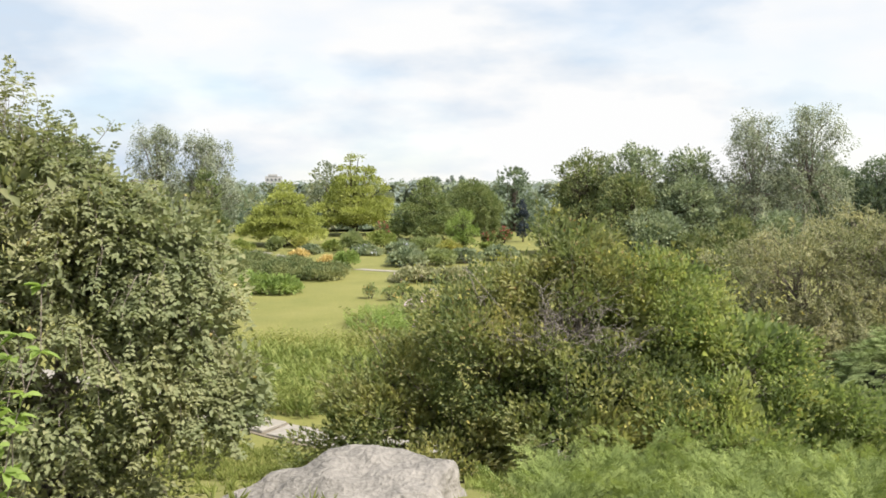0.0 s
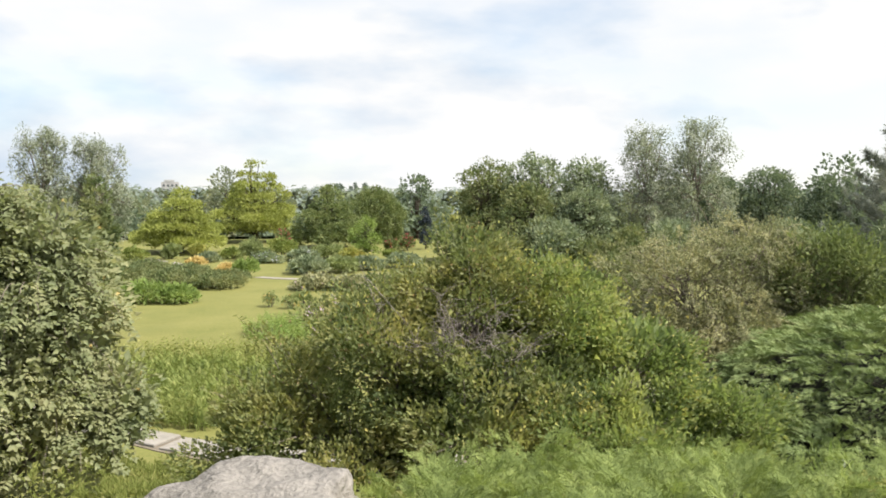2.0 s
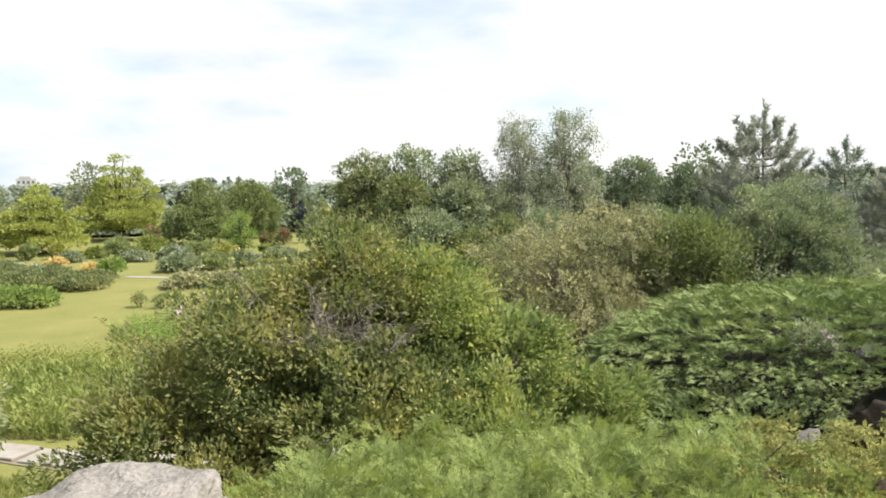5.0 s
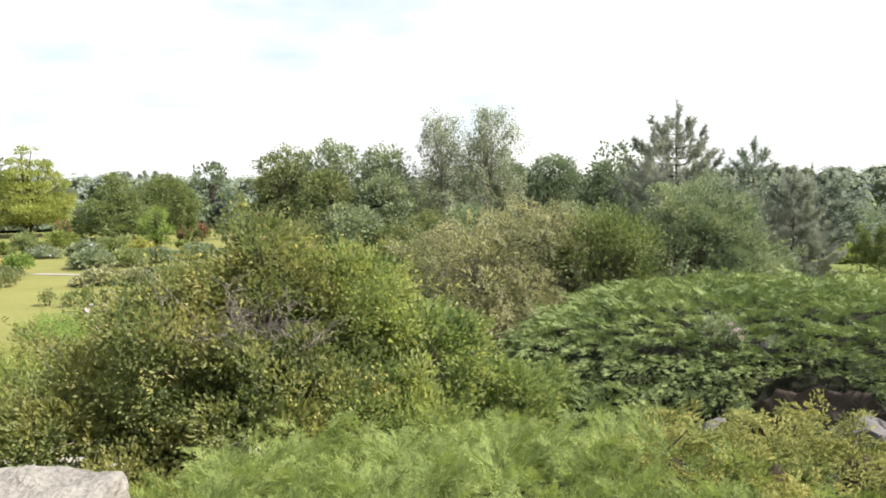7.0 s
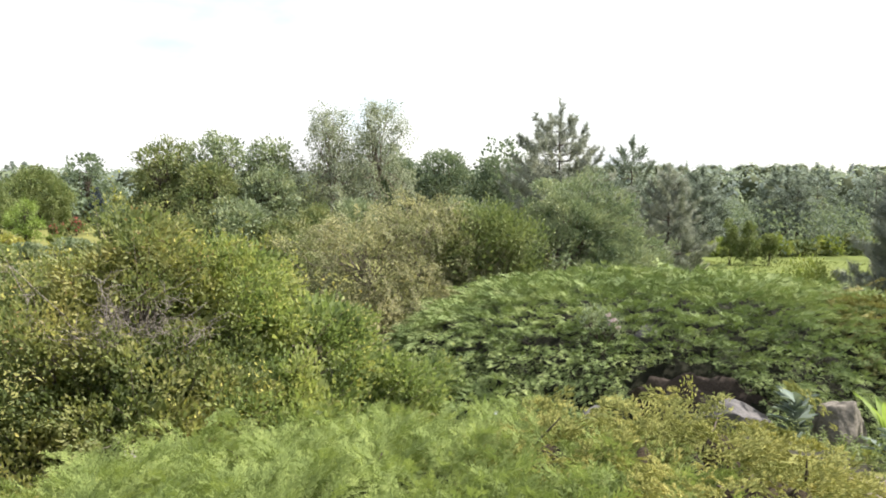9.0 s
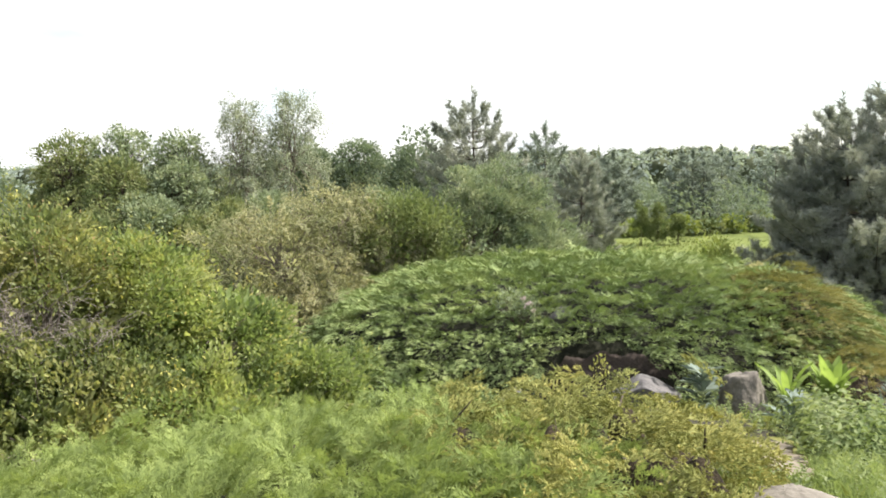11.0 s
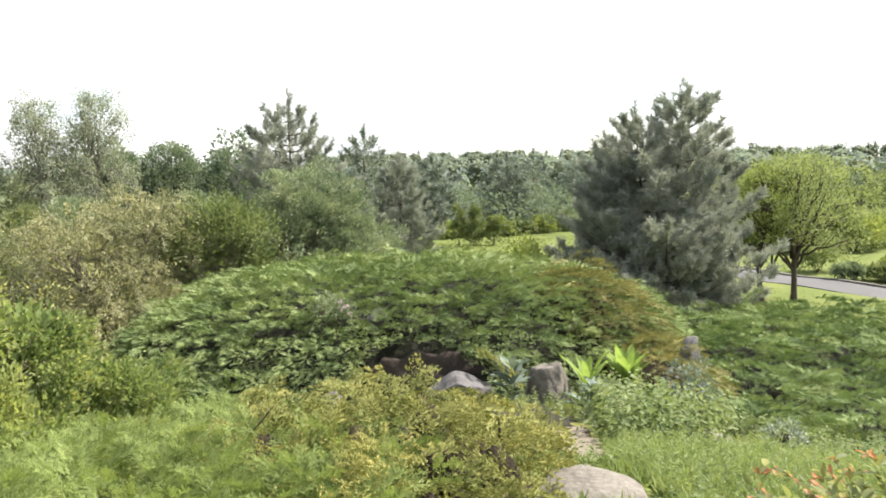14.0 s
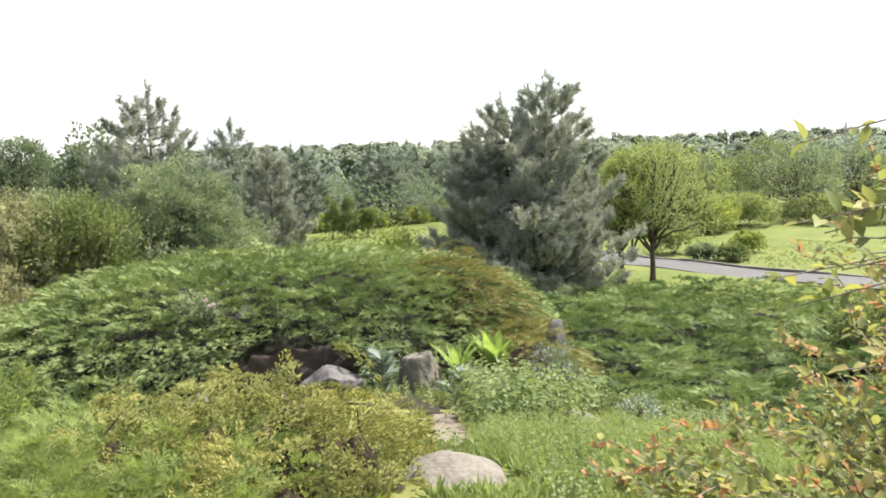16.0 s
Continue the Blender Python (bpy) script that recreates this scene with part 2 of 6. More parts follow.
L_JUNGOLD = leaf_mat("golden_juniper_spray", [(0.1, g(0.079, 0.087, 0.026)), (0.35, g(0.194, 0.209, 0.054)), (0.65, g(0.320, 0.314, 0.082)), (0.95, g(0.440, 0.397, 0.108))], 0.6, 0.12, 1.15, 2.2)
L_JUNBROWN = leaf_mat("bronzed_juniper_spray", [(0.15, g(0.118, 0.127, 0.039)), (0.5, g(0.230, 0.220, 0.067)), (0.85, g(0.355, 0.313, 0.109))], 0.6, 0.12, 1.15, 1.2)
L_PINE = leaf_mat("pine_needle", [(0.15, g(0.173, 0.194, 0.129)), (0.5, g(0.302, 0.319, 0.214)), (0.85, g(0.466, 0.471, 0.327))], 0.5, 0.12, 1.15, 0.6)
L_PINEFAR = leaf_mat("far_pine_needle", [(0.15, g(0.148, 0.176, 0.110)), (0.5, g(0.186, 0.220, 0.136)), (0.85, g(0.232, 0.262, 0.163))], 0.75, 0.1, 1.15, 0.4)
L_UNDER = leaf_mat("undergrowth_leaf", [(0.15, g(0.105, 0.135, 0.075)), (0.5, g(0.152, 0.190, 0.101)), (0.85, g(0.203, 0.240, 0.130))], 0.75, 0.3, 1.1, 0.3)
L_SPRUCE = leaf_mat("blue_spruce_needle", [(0.2, g(0.03, 0.042, 0.0425)), (0.8, g(0.078, 0.096, 0.095))], 0.5, 0.1)
L_CEDAR = leaf_mat("column_cedar_spray", [(0.2, g(0.112, 0.150, 0.042)), (0.8, g(0.256, 0.285, 0.098))], 0.6, 0.15)
L_HERB = leaf_mat("herb_leaf", [(0.15, g(0.0968, 0.141, 0.0408)), (0.5, g(0.184, 0.228, 0.0771)), (0.85, g(0.29, 0.325, 0.137))], 0.55, 0.28, 0.8, 1.5)
L_MULLEIN = leaf_mat("felted_grey_leaf", [(0.2, g(0.13, 0.17, 0.105)), (0.8, g(0.24, 0.28, 0.19))], 0.8, 0.15)
L_PALE = leaf_mat("white_edged_leaf", [(0.2, g(0.16, 0.2, 0.12)), (0.6, g(0.3, 0.34, 0.22)), (0.9, g(0.55, 0.56, 0.44))], 0.6, 0.25, 0.6, 6.0)
L_DOCK = leaf_mat("broad_bright_leaf", [(0.2, g(0.18, 0.26, 0.05)), (0.8, g(0.31, 0.4, 0.095))], 0.4, 0.35)
L_GRASS = leaf_mat("tall_grass_blade", [(0.15, g(0.124, 0.151, 0.0326)), (0.5, g(0.218, 0.247, 0.0571)), (0.85, g(0.343, 0.328, 0.106))], 0.6, 0.3, 0.8, 0.8)
L_FRESH = leaf_mat("fresh_weed_leaf", [(0.15, g(0.15, 0.2, 0.055)), (0.5, g(0.235, 0.29, 0.085)), (0.85, g(0.35, 0.385, 0.135))], 0.6, 0.28, 0.9, 1.2)
L_MEADOW = leaf_mat("meadow_grass_blade", [(0.15, g(0.097, 0.119, 0.027)), (0.5, g(0.154, 0.182, 0.045)), (0.85, g(0.218, 0.231, 0.072))], 0.6, 0.3, 0.9, 0.2)
L_ORANGE = leaf_mat("orange_flower", [(0.2, g(0.5, 0.37, 0.1)), (0.8, g(0.62, 0.5, 0.19))], 0.6, 0.2)
L_RED = leaf_mat("red_flower", [(0.2, g(0.338, 0.081, 0.063)), (0.8, g(0.465, 0.18, 0.126))], 0.6, 0.2)
L_PINK = leaf_mat("pink_petal", [(0.2, g(0.55, 0.4, 0.38)), (0.8, g(0.68, 0.58, 0.54))], 0.6, 0.25)
L_WHITE = leaf_mat("white_petal", [(0.2, g(0.65, 0.65, 0.6)), (0.8, g(0.8, 0.8, 0.75))], 0.6, 0.2)
L_REDTIP = leaf_mat("young_red_leaf", [(0.2, g(0.42, 0.17, 0.075)), (0.8, g(0.52, 0.31, 0.13))], 0.45, 0.3)
L_NEAR = leaf_mat("cotoneaster_leaf", [(0.1, g(0.12, 0.15, 0.055)), (0.4, g(0.21, 0.235, 0.075)), (0.7, g(0.32, 0.31, 0.09)), (0.95, g(0.42, 0.34, 0.13))], 0.38, 0.32, 0.4, 3.0)


# ---------- builders ----------
def mesh_of(name, V, F, material):
    """A mesh from arrays of corners and faces (all triangles or all quads)."""
    V, F = np.ascontiguousarray(V, dtype=np.float32).reshape(-1, 3), np.ascontiguousarray(F, dtype=np.int32)
    me = bpy.data.meshes.new(name)
    me.vertices.add(len(V))
    me.vertices.foreach_set("co", V.ravel())
    me.loops.add(F.size)
    me.loops.foreach_set("vertex_index", F.ravel())
    me.polygons.add(len(F))
    me.polygons.foreach_set("loop_start", np.arange(0, F.size, F.shape[1], dtype=np.int32))
    me.update(calc_edges=True)
    me.materials.append(material)
    return me


def part_np(name, VF, material, parent, label="", smooth=False, kind=""):
    me = mesh_of(name, VF[0], VF[1], material)
    if smooth:
        me.shade_smooth()
    ob = new(name, me)
    ob.parent = parent
    return tagged(ob, label, kind=kind)


def part(name, bm, material, parent, label="", smooth=False):
    me = bpy.data.meshes.new(name)
    bm.to_mesh(me)
    bm.free()
    me.materials.append(material)
    if smooth:
        me.shade_smooth()
    ob = new(name, me)
    ob.parent = parent
    return tagged(ob, label)


def thing(name, place, label, category, group="", kind="", turn=0.0, size=1.0):
    ob = new(name)
    ob.empty_display_size = 0.2
    ob.location, ob.rotation_euler, ob.scale = place, (0, 0, radians(turn)), (size, size, size)
    return tagged(ob, label, category, group, kind)


def unit(a):
    return a / np.maximum(np.linalg.norm(a, axis=-1, keepdims=True), 1e-9)


def balls(rng, n):
    return unit(rng.normal(size=(n, 3)))


def leaves(P, A, N, L, W, fold=0.22, droop=0.12):
    """One folded, pointed leaf at each place P along A, its upper face towards N."""
    A = unit(A)
    S = unit(np.cross(A, N))
    N = np.cross(S, A)
    L, W = np.broadcast_to(L, len(P))[:, None], np.broadcast_to(W, len(P))[:, None]
    V = np.stack([P, P + A * L * 0.42 + S * W / 2 + N * W * fold, P + A * L - N * L * droop, P + A * L * 0.42 - S * W / 2 + N * W * fold], 1)
    k = np.arange(len(P))[:, None] * 4
    return V.reshape(-1, 3), np.concatenate([k + [0, 1, 2], k + [0, 2, 3]], 0)


def oval_leaves(P, A, N, L, W, fold=0.18, droop=0.18):
    """Rounder leaves for plants close by: eight corners, folded along the midrib."""
    A = unit(A)
    S = unit(np.cross(A, N))
    N = np.cross(S, A)
    L, W = np.broadcast_to(L, len(P))[:, None], np.broadcast_to(W, len(P))[:, None]
    at = lambda a, s, h: P + A * L * a + S * W * s + N * (W * h - L * droop * a * a)
    V = np.stack([at(0, 0, 0), at(0.3, 0.46, fold), at(0.65, 0.42, fold), at(1.0, 0, 0), at(0.65, -0.42, fold), at(0.3, -0.46, fold), at(0.48, 0, 0)], 1)
    k = np.arange(len(P))[:, None] * 7
    return V.reshape(-1, 3), np.concatenate([k + t for t in ([0, 1, 6], [1, 2, 6], [2, 3, 6], [3, 4, 6], [4, 5, 6], [5, 0, 6])], 0)


def stamp(template, F, P, A, N, size):
    """Copies of a small template (x ahead, y aside, z up) laid at P along A."""
    A = unit(A)
    S = unit(np.cross(N, A))
    N = np.cross(A, S)
    size = np.broadcast_to(size, len(P))[:, None, None]
    T = template[None, :, :]
    V = P[:, None, :] + size * (T[..., 0:1] * A[:, None, :] + T[..., 1:2] * S[:, None, :] + T[..., 2:3] * N[:, None, :])
    k = np.arange(len(P))[:, None, None] * len(template)
    return V.reshape(-1, 3), (F[None] + k).reshape(-1, F.shape[1])


def join(*pairs):
    Vs, Fs, k = [], [], 0
    for V, F in pairs:
        Vs.append(V), Fs.append(F + k)
        k += len(V)
    return np.concatenate(Vs), np.concatenate(Fs)


def tubes(paths, radii, sides=5):
    """Round stems along paths (m, k, 3) with radii (m, k)."""
    paths, radii = np.asarray(paths, float), np.asarray(radii, float)
    m, k, _ = paths.shape
    t = unit(np.gradient(paths, axis=1))
    ref = np.where(np.abs(t[..., 2:3]) > 0.9, np.array([1.0, 0, 0]), np.array([0, 0, 1.0]))
    s = unit(np.cross(t, ref))
    u = np.cross(s, t)
    a = np.arange(sides) * 2 * np.pi / sides
    V = paths[:, :, None, :] + radii[:, :, None, None] * (np.cos(a)[:, None] * s[:, :, None, :] + np.sin(a)[:, None] * u[:, :, None, :])
    i, j, q = np.meshgrid(np.arange(m), np.arange(k - 1), np.arange(sides), indexing="ij")
    at = lambda ii, jj, qq: (ii * k + jj) * sides + qq % sides
    F = np.stack([at(i, j, q), at(i, j, q + 1), at(i, j + 1, q + 1), at(i, j + 1, q)], -1).reshape(-1, 4)
    return V.reshape(-1, 3), F


def arcs(a, b, rng, k=6, lift=0.15, wobble=0.06):
    """Bowed ways from a to b."""
    a, b = np.broadcast_to(a, b.shape).astype(float), np.asarray(b, float)
    span = np.linalg.norm(b - a, axis=1)[:, None]
    c = (a + b) / 2 + np.array([0, 0, 1.0]) * span * lift + rng.normal(size=b.shape) * span * wobble
    s = np.linspace(0, 1, k)[None, :, None]
    way = (1 - s) ** 2 * a[:, None] + 2 * s * (1 - s) * c[:, None] + s ** 2 * b[:, None]
    way[:, 1:-1] += rng.normal(size=way[:, 1:-1].shape) * span[:, None] * wobble * 0.25
    return way


def boughs(main, sub, rng, bottom=-0.6, dense=1.0, deep=0.7, lumpy=1.0):
    """Places of small tufts over the outside of a few large rounded masses (x, y, z, rx, ry, rz)."""
    M = np.asarray(main, float)
    area = M[:, 3] * M[:, 4] + M[:, 4] * M[:, 5] + M[:, 3] * M[:, 5]
    n = int(4.2 * area.sum() / sub ** 2 * 0.35 * dense) + 6
    i = rng.choice(len(M), n, p=area / area.sum())
    u = balls(rng, n)
    low = u[:, 2] < bottom
    u[low, 2] *= -0.5
    u = unit(u)
    C = M[i, :3] + u * M[i, 3:]
    k = 2.3 / sub
    lump = np.sin(C[:, 0] * k + 1.3 * np.sin(C[:, 2] * k * 0.7)) * np.sin(C[:, 1] * k * 0.9 + 1.7) + np.sin(C[:, 2] * k * 1.1 + C[:, 0] * k * 0.4)
    wave = np.sin(C[:, 0] * k * 0.41 + 2.1) * np.sin(C[:, 1] * k * 0.37 + C[:, 2] * k * 0.3) + np.sin(C[:, 2] * k * 0.46 + 0.7)
    C = M[i, :3] + u * M[i, 3:] * (rng.uniform(0.78, 0.97, n) + lumpy * (0.09 * lump + 0.05 * wave))[:, None]
    keep = np.ones(n, bool)
    for k in range(len(M)):
        keep &= (np.linalg.norm((C - M[k, :3]) / M[k, 3:], axis=1) > deep) | (i == k)
    return C[keep], u[keep], i[keep]


def crown(main, n, sub, L, W, seed, bottom=-0.6, dense=1.0, deep=0.7, up=0.35, out=0.5, hang=0.0, flat=0.8, shape=leaves, lumpy=1.0):
    """Leaves in tufts over the masses. Returns the leaves' corners and faces, and the tufts' places."""
    rng = np.random.default_rng(seed)
    C, u, _ = boughs(main, sub, rng, bottom, dense, deep, lumpy)
    size = sub * rng.uniform(0.55, 1.35, len(C))
    i = rng.choice(len(C), n, p=size ** 2 / (size ** 2).sum())
    d = balls(rng, n)
    P = C[i] + d * (size[i] * rng.uniform(0.15, 1.0, n) ** 0.6)[:, None] * np.array([1, 1, flat])
    z = np.array([0, 0, 1.0])
    if hang:
        P = P - z * np.abs(rng.normal(size=(n, 1))) * hang
    A = 0.6 * d + out * u[i] + z * (up - hang * 1.5) + 0.45 * balls(rng, n)
    N = 0.6 * z + 0.45 * u[i] + 0.75 * d + 0.35 * balls(rng, n)
    s = rng.uniform(0.65, 1.25, n)
    return shape(P, A, N, L * s, W * s), C


def stems(main, tufts, base, seed, thick, twigs, from_height=0.0, lift=0.12):
    """Limbs from the base to each mass, and twigs from there to the tufts."""
    rng = np.random.default_rng(seed + 7)
    M = np.asarray(main, float)
    a = np.array(base) + rng.normal(size=(len(M), 3)) * [0.12, 0.12, 0] * thick / 0.05
    a[:, 2] = base[2] + from_height * rng.uniform(0.55, 1.0, len(M))
    one = tubes(arcs(a, M[:, :3], rng, 7, lift), np.linspace(thick, thick * 0.35, 7)[None].repeat(len(M), 0), 6)
    pick = rng.choice(len(tufts), min(twigs, len(tufts)), replace=False)
    near = np.argmin(np.linalg.norm(tufts[pick][:, None] - M[None, :, :3], axis=2), 1)
    start = M[near, :3] + (a[near] - M[near, :3]) * rng.uniform(0.0, 0.6, (len(pick), 1))
    two = tubes(arcs(start, tufts[pick], rng, 6, 0.06, 0.05), np.linspace(thick * 0.33, thick * 0.07, 6)[None].repeat(len(pick), 0), 4)
    return join(one, two)


def shrub(name, place, main, n, sub, L, W, mat, label, category="shrub", group="", seed=1, bark=M_BARK, thick=0.03, twigs=120, heart=0.0, **kw):
    ob = thing(name, place, label, category, group)
    VF, tufts = crown(main, n, sub, L, W, seed, **kw)
    part_np("foliage", VF, mat, ob, kind="stuff")
    if heart:
        inner = [(m[0], m[1], m[2] - 0.05 * m[5], m[3] * heart, m[4] * heart, m[5] * heart) for m in main]
        VF2, _ = crown(inner, n // 5, sub * 1.1, L * 1.9, W * 2.1, seed + 1, deep=0.5)
        part_np("inner_foliage", VF2, mat, ob, kind="stuff")
    part_np("branchwork", stems(main, tufts, (0, 0, -0.1), seed, thick, twigs), bark, ob, smooth=True, kind="stuff")
    return ob, tufts


def tree(name, place, main, n, sub, L, W, mat, label, trunk_h, thick, seed=1, bark=M_BARK, twigs=150, group="", lean=(0, 0), lift=0.1, twig_bark=None, heart=0.0, **kw):
    ob = thing(name, place, label, "tree", group)
    n, L, W = int(n * 0.54), L * 1.22, W * 1.22
    rng = np.random.default_rng(seed + 3)
    VF, tufts = crown(main, n, sub, L, W, seed, **kw)
    top = max(m[2] for m in main) * 0.8
    zs = np.linspace(-0.15, top, 9)
    way = np.stack([lean[0] * zs / top + rng.normal(size=9) * 0.03, lean[1] * zs / top + rng.normal(size=9) * 0.03, zs], 1)
    rad = thick * (1 - 0.78 * (zs - zs[0]) / (zs[-1] - zs[0]))
    rad[0] *= 1.45
    part_np("trunk", tubes(way[None], rad[None], 9), bark, ob, smooth=True)
    part_np("branchwork", stems(main, tufts, (0, 0, 0), seed, thick * 0.45, twigs, trunk_h, lift), twig_bark or bark, ob, smooth=True, kind="stuff")
    part_np("crown", VF, mat, ob, kind="stuff")
    if heart:
        VF, _ = crown([(m[0], m[1], m[2] - 0.05 * m[5], m[3] * heart, m[4] * heart, m[5] * heart) for m in main], n // 5, sub * 1.1, L * 1.6, W * 1.8, seed + 1, deep=0.5)
        part_np("inner_foliage", VF, mat, ob, kind="stuff")
    return ob


def spray_template(k, spread=42.0, width=0.06, reach=0.42, rise=0.1, seed=0):
    """A flat feathery shoot one long: an axis with k scale-leaved side shoots."""
    rng = np.random.default_rng(seed)
    V, F = [], []
    for q in range(k):
        s = 0.08 + 0.86 * q / k
        side = 1 if q % 2 else -1
        r = reach * (1.05 - 0.7 * s) * rng.uniform(0.75, 1.2)
        a = math.radians(spread + rng.uniform(-12, 12))
        b = np.array([s, 0, -0.1 * s * s])
        d = np.array([math.cos(a), side * math.sin(a), rise * rng.uniform(-0.6, 1.6)])
        w = np.array([-d[1], d[0], 0]) * width * 0.5
        V += [b - w, b + d * r * 0.55 + w * 1.3, b + d * r]
        F.append([3 * q, 3 * q + 1, 3 * q + 2])
    V += [[0, -width * 0.25, 0], [0, width * 0.25, 0], [1.12, 0, -0.1]]
    F.append([3 * k, 3 * k + 1, 3 * k + 2])
    return np.array(V, float), np.array(F)


SPRAY = spray_template(13, 34, 0.075, 0.4, 0.4, 1)


def needle_template(k, seed=0, thin=0.045, low=0.35, high=1.15, back=0.55, tip=0.75):
    rng = np.random.default_rng(seed)
    V, F = [], []
    for q in range(k):
        a, b = q * 2.4, rng.uniform(low, high)
        d = np.array([math.cos(b), math.sin(b) * math.cos(a), math.sin(b) * math.sin(a)])
        w = unit(np.cross(d, balls(rng, 1)[0])) * thin
        base = np.array([rng.uniform(0, back), 0, 0])
        V += [base - w, base + w, base + d * rng.uniform(tip, tip * 1.45)]
        F.append([3 * q, 3 * q + 1, 3 * q + 2])
    return np.array(V), np.array(F)


FEATHER = spray_template(10, 36, 0.07, 0.4, 0.6, 27)
BRUSH = needle_template(7, 15, 0.105, 0.15, 0.7, 0.6, 0.42)
TIP = needle_template(8, 16, 0.085, 0.15, 0.75, 0.6, 0.42)
TUFT = needle_template(16, 5, 0.055)
TUFT_FAR = needle_template(7, 6, 0.07)


def pine(name, place, height, spread, label, seed, shoots=1.0, group="", low=0.06, steep=0.35, tops=((0, 0, 1.0),), needle=0.2, mat=None, sparse=1.0, template=None, taper=0.75, cone=1.12, brush=4):
    """A pine: trunk, whorls of rising limbs, and upturned shoots along them, each a brush of needles."""
    ob = thing(name, place, label, "pine tree", group)
    rng = np.random.default_rng(seed)
    way, rad, limb_w, limb_r, B, D, S = [], [], [], [], [], [], []
    up = np.array([0, 0, 1.0])
    for tx, ty, th in tops:
        H = height * th
        zs = np.linspace(-0.2, H, 10)
        f = np.clip(zs / H, 0, 1)
        way.append(np.stack([tx * f ** 0.7 + rng.normal(size=10) * 0.02, ty * f ** 0.7 + rng.normal(size=10) * 0.02, zs], 1))
        rad.append(0.018 * height * (1.0 - f) ** 1.2 * (0.8 if tx else 1.0) + 0.006)
        # candles round the leader
        B.append(np.stack([np.full(9, tx), np.full(9, ty), H * np.linspace(0.86, 1.0, 9)], 1))
        D.append(up + 0.55 * balls(rng, 9) * [1, 1, 0.2])
        S.append(np.full(9, 0.055 * height * th ** 0.5))
        levels = int(13 * th * sparse) + 3
        for q in range(levels):
            z = H * (low + (0.93 - low) * (q + rng.uniform(-0.3, 0.3)) / levels)
            f0 = np.clip(z / H, 0.02, 1)
            reach = spread * min(1.0, (1 - f0) ** taper * cone + 0.02) * th
            turn = rng.uniform(0, 6.28)
            for b in range(6):
                a = turn + b * 2 * math.pi / 6 + rng.uniform(-0.35, 0.35)
                r = reach * rng.uniform(0.62, 1.15)
                rise = r * (steep * (0.45 + 0.9 * f0) + rng.uniform(-0.12, 0.16))
                s = np.linspace(0, 1, 6)
                out = np.array([math.cos(a), math.sin(a), 0])
                side = np.array([-math.sin(a), math.cos(a), 0])
                c0 = np.array([tx * f0 ** 0.7, ty * f0 ** 0.7, z])
                w = c0 + out * (r * s)[:, None] + up * (rise * s ** 1.7 - 0.06 * r * np.sin(s * 3.1))[:, None]
                limb_w.append(w)
                limb_r.append((0.004 * height * (1 - f0) + 0.012) * (1.05 - s))
                m = max(4, int(r * 6.0 * shoots))
                at = np.append(rng.uniform(0.25, 1.0, m - 1) ** 0.7, 1.0)
                base = np.stack([np.interp(at, s, w[:, k]) for k in range(3)], 1)
                lean = rng.uniform(-1, 1, m) * np.where(at > 0.97, 0.2, 1.0)
                away = (lean * 0.38 * r * (1.2 - at))[:, None] * side
                B.append(base + away + up * (0.22 * np.abs(away).sum(1))[:, None])
                D.append(out * 0.55 + side * (0.5 * lean)[:, None] + up * (0.75 + 0.5 * rng.random(m))[:, None] + 0.25 * balls(rng, m))
                S.append(rng.uniform(0.75, 1.35, m) * needle * 1.7)
    B, D, S = np.concatenate(B), unit(np.concatenate(D)), np.concatenate(S)
    k = len(B)
    along = (np.arange(brush) + rng.uniform(0, 0.6, (k, brush))) / brush - 0.3
    P = (B[:, None] + D[:, None] * (S[:, None] * along)[..., None] + rng.normal(size=(k, brush, 3)) * 0.03).reshape(-1, 3)
    A = np.repeat(D, brush, 0) + 0.22 * balls(rng, k * brush)
    part_np("trunk", tubes(np.array(way), np.array(rad), 8), M_BARK, ob, smooth=True)
    part_np("branchwork", tubes(np.array(limb_w), np.array(limb_r), 4), M_BARK, ob, smooth=True, kind="stuff")
    part_np("needles", stamp(*(template or TUFT), P, A, balls(rng, len(P)), needle * rng.uniform(0.75, 1.25, len(P))), mat or L_PINE, ob, kind="stuff")
    return ob


def rough_stone(size, seed, cuts=4, rugged=0.22, faces=()):
    """A weathered boulder: a ball broken by planes and worn."""
    bm = bmesh.new()
    bmesh.ops.create_icosphere(bm, subdivisions=cuts, radius=1.0)
    rng = random.Random(seed)
    planes = [(Vector((rng.uniform(-1, 1), rng.uniform(-1, 1), rng.uniform(-0.6, 1))).normalized(), rng.uniform(0.55, 0.85)) for _ in range(11)] if not faces else [(Vector(f[:3]).normalized(), f[3]) for f in faces]
    off = Vector((seed * 3.1, seed * 1.7, 0))
    for v in bm.verts:
        p = v.co.copy()
        for nrm, d in planes:
            over = p.dot(nrm) - d
            if over > 0:
                p -= nrm * over * 0.92
        p += p.normalized() * (noise.fractal(p * 2.2 + off, 1.0, 2.1, 5) * rugged * 0.45)
        v.co = Vector((p.x * size[0], p.y * size[1], p.z * size[2]))
    return bm


def stone(name, place, size, mat, label, seed, turn=0.0, cuts=4, category="rock", tilt=0.0, faces=(), rugged=0.22):
    me = bpy.data.meshes.new(name)
    bm = rough_stone(size, seed, cuts, rugged, faces)
    bm.to_mesh(me)
    bm.free()
    me.materials.append(mat)
    me.shade_smooth()
    ob = new(name, me)
    ob.location, ob.rotation_euler = place, (radians(tilt), 0, radians(turn))
    return tagged(ob, label, category)

# ---------- the land ----------
def ease(a, b, x):
    s = np.clip((x - a) / (b - a), 0, 1)
    return s * s * (3 - 2 * s)


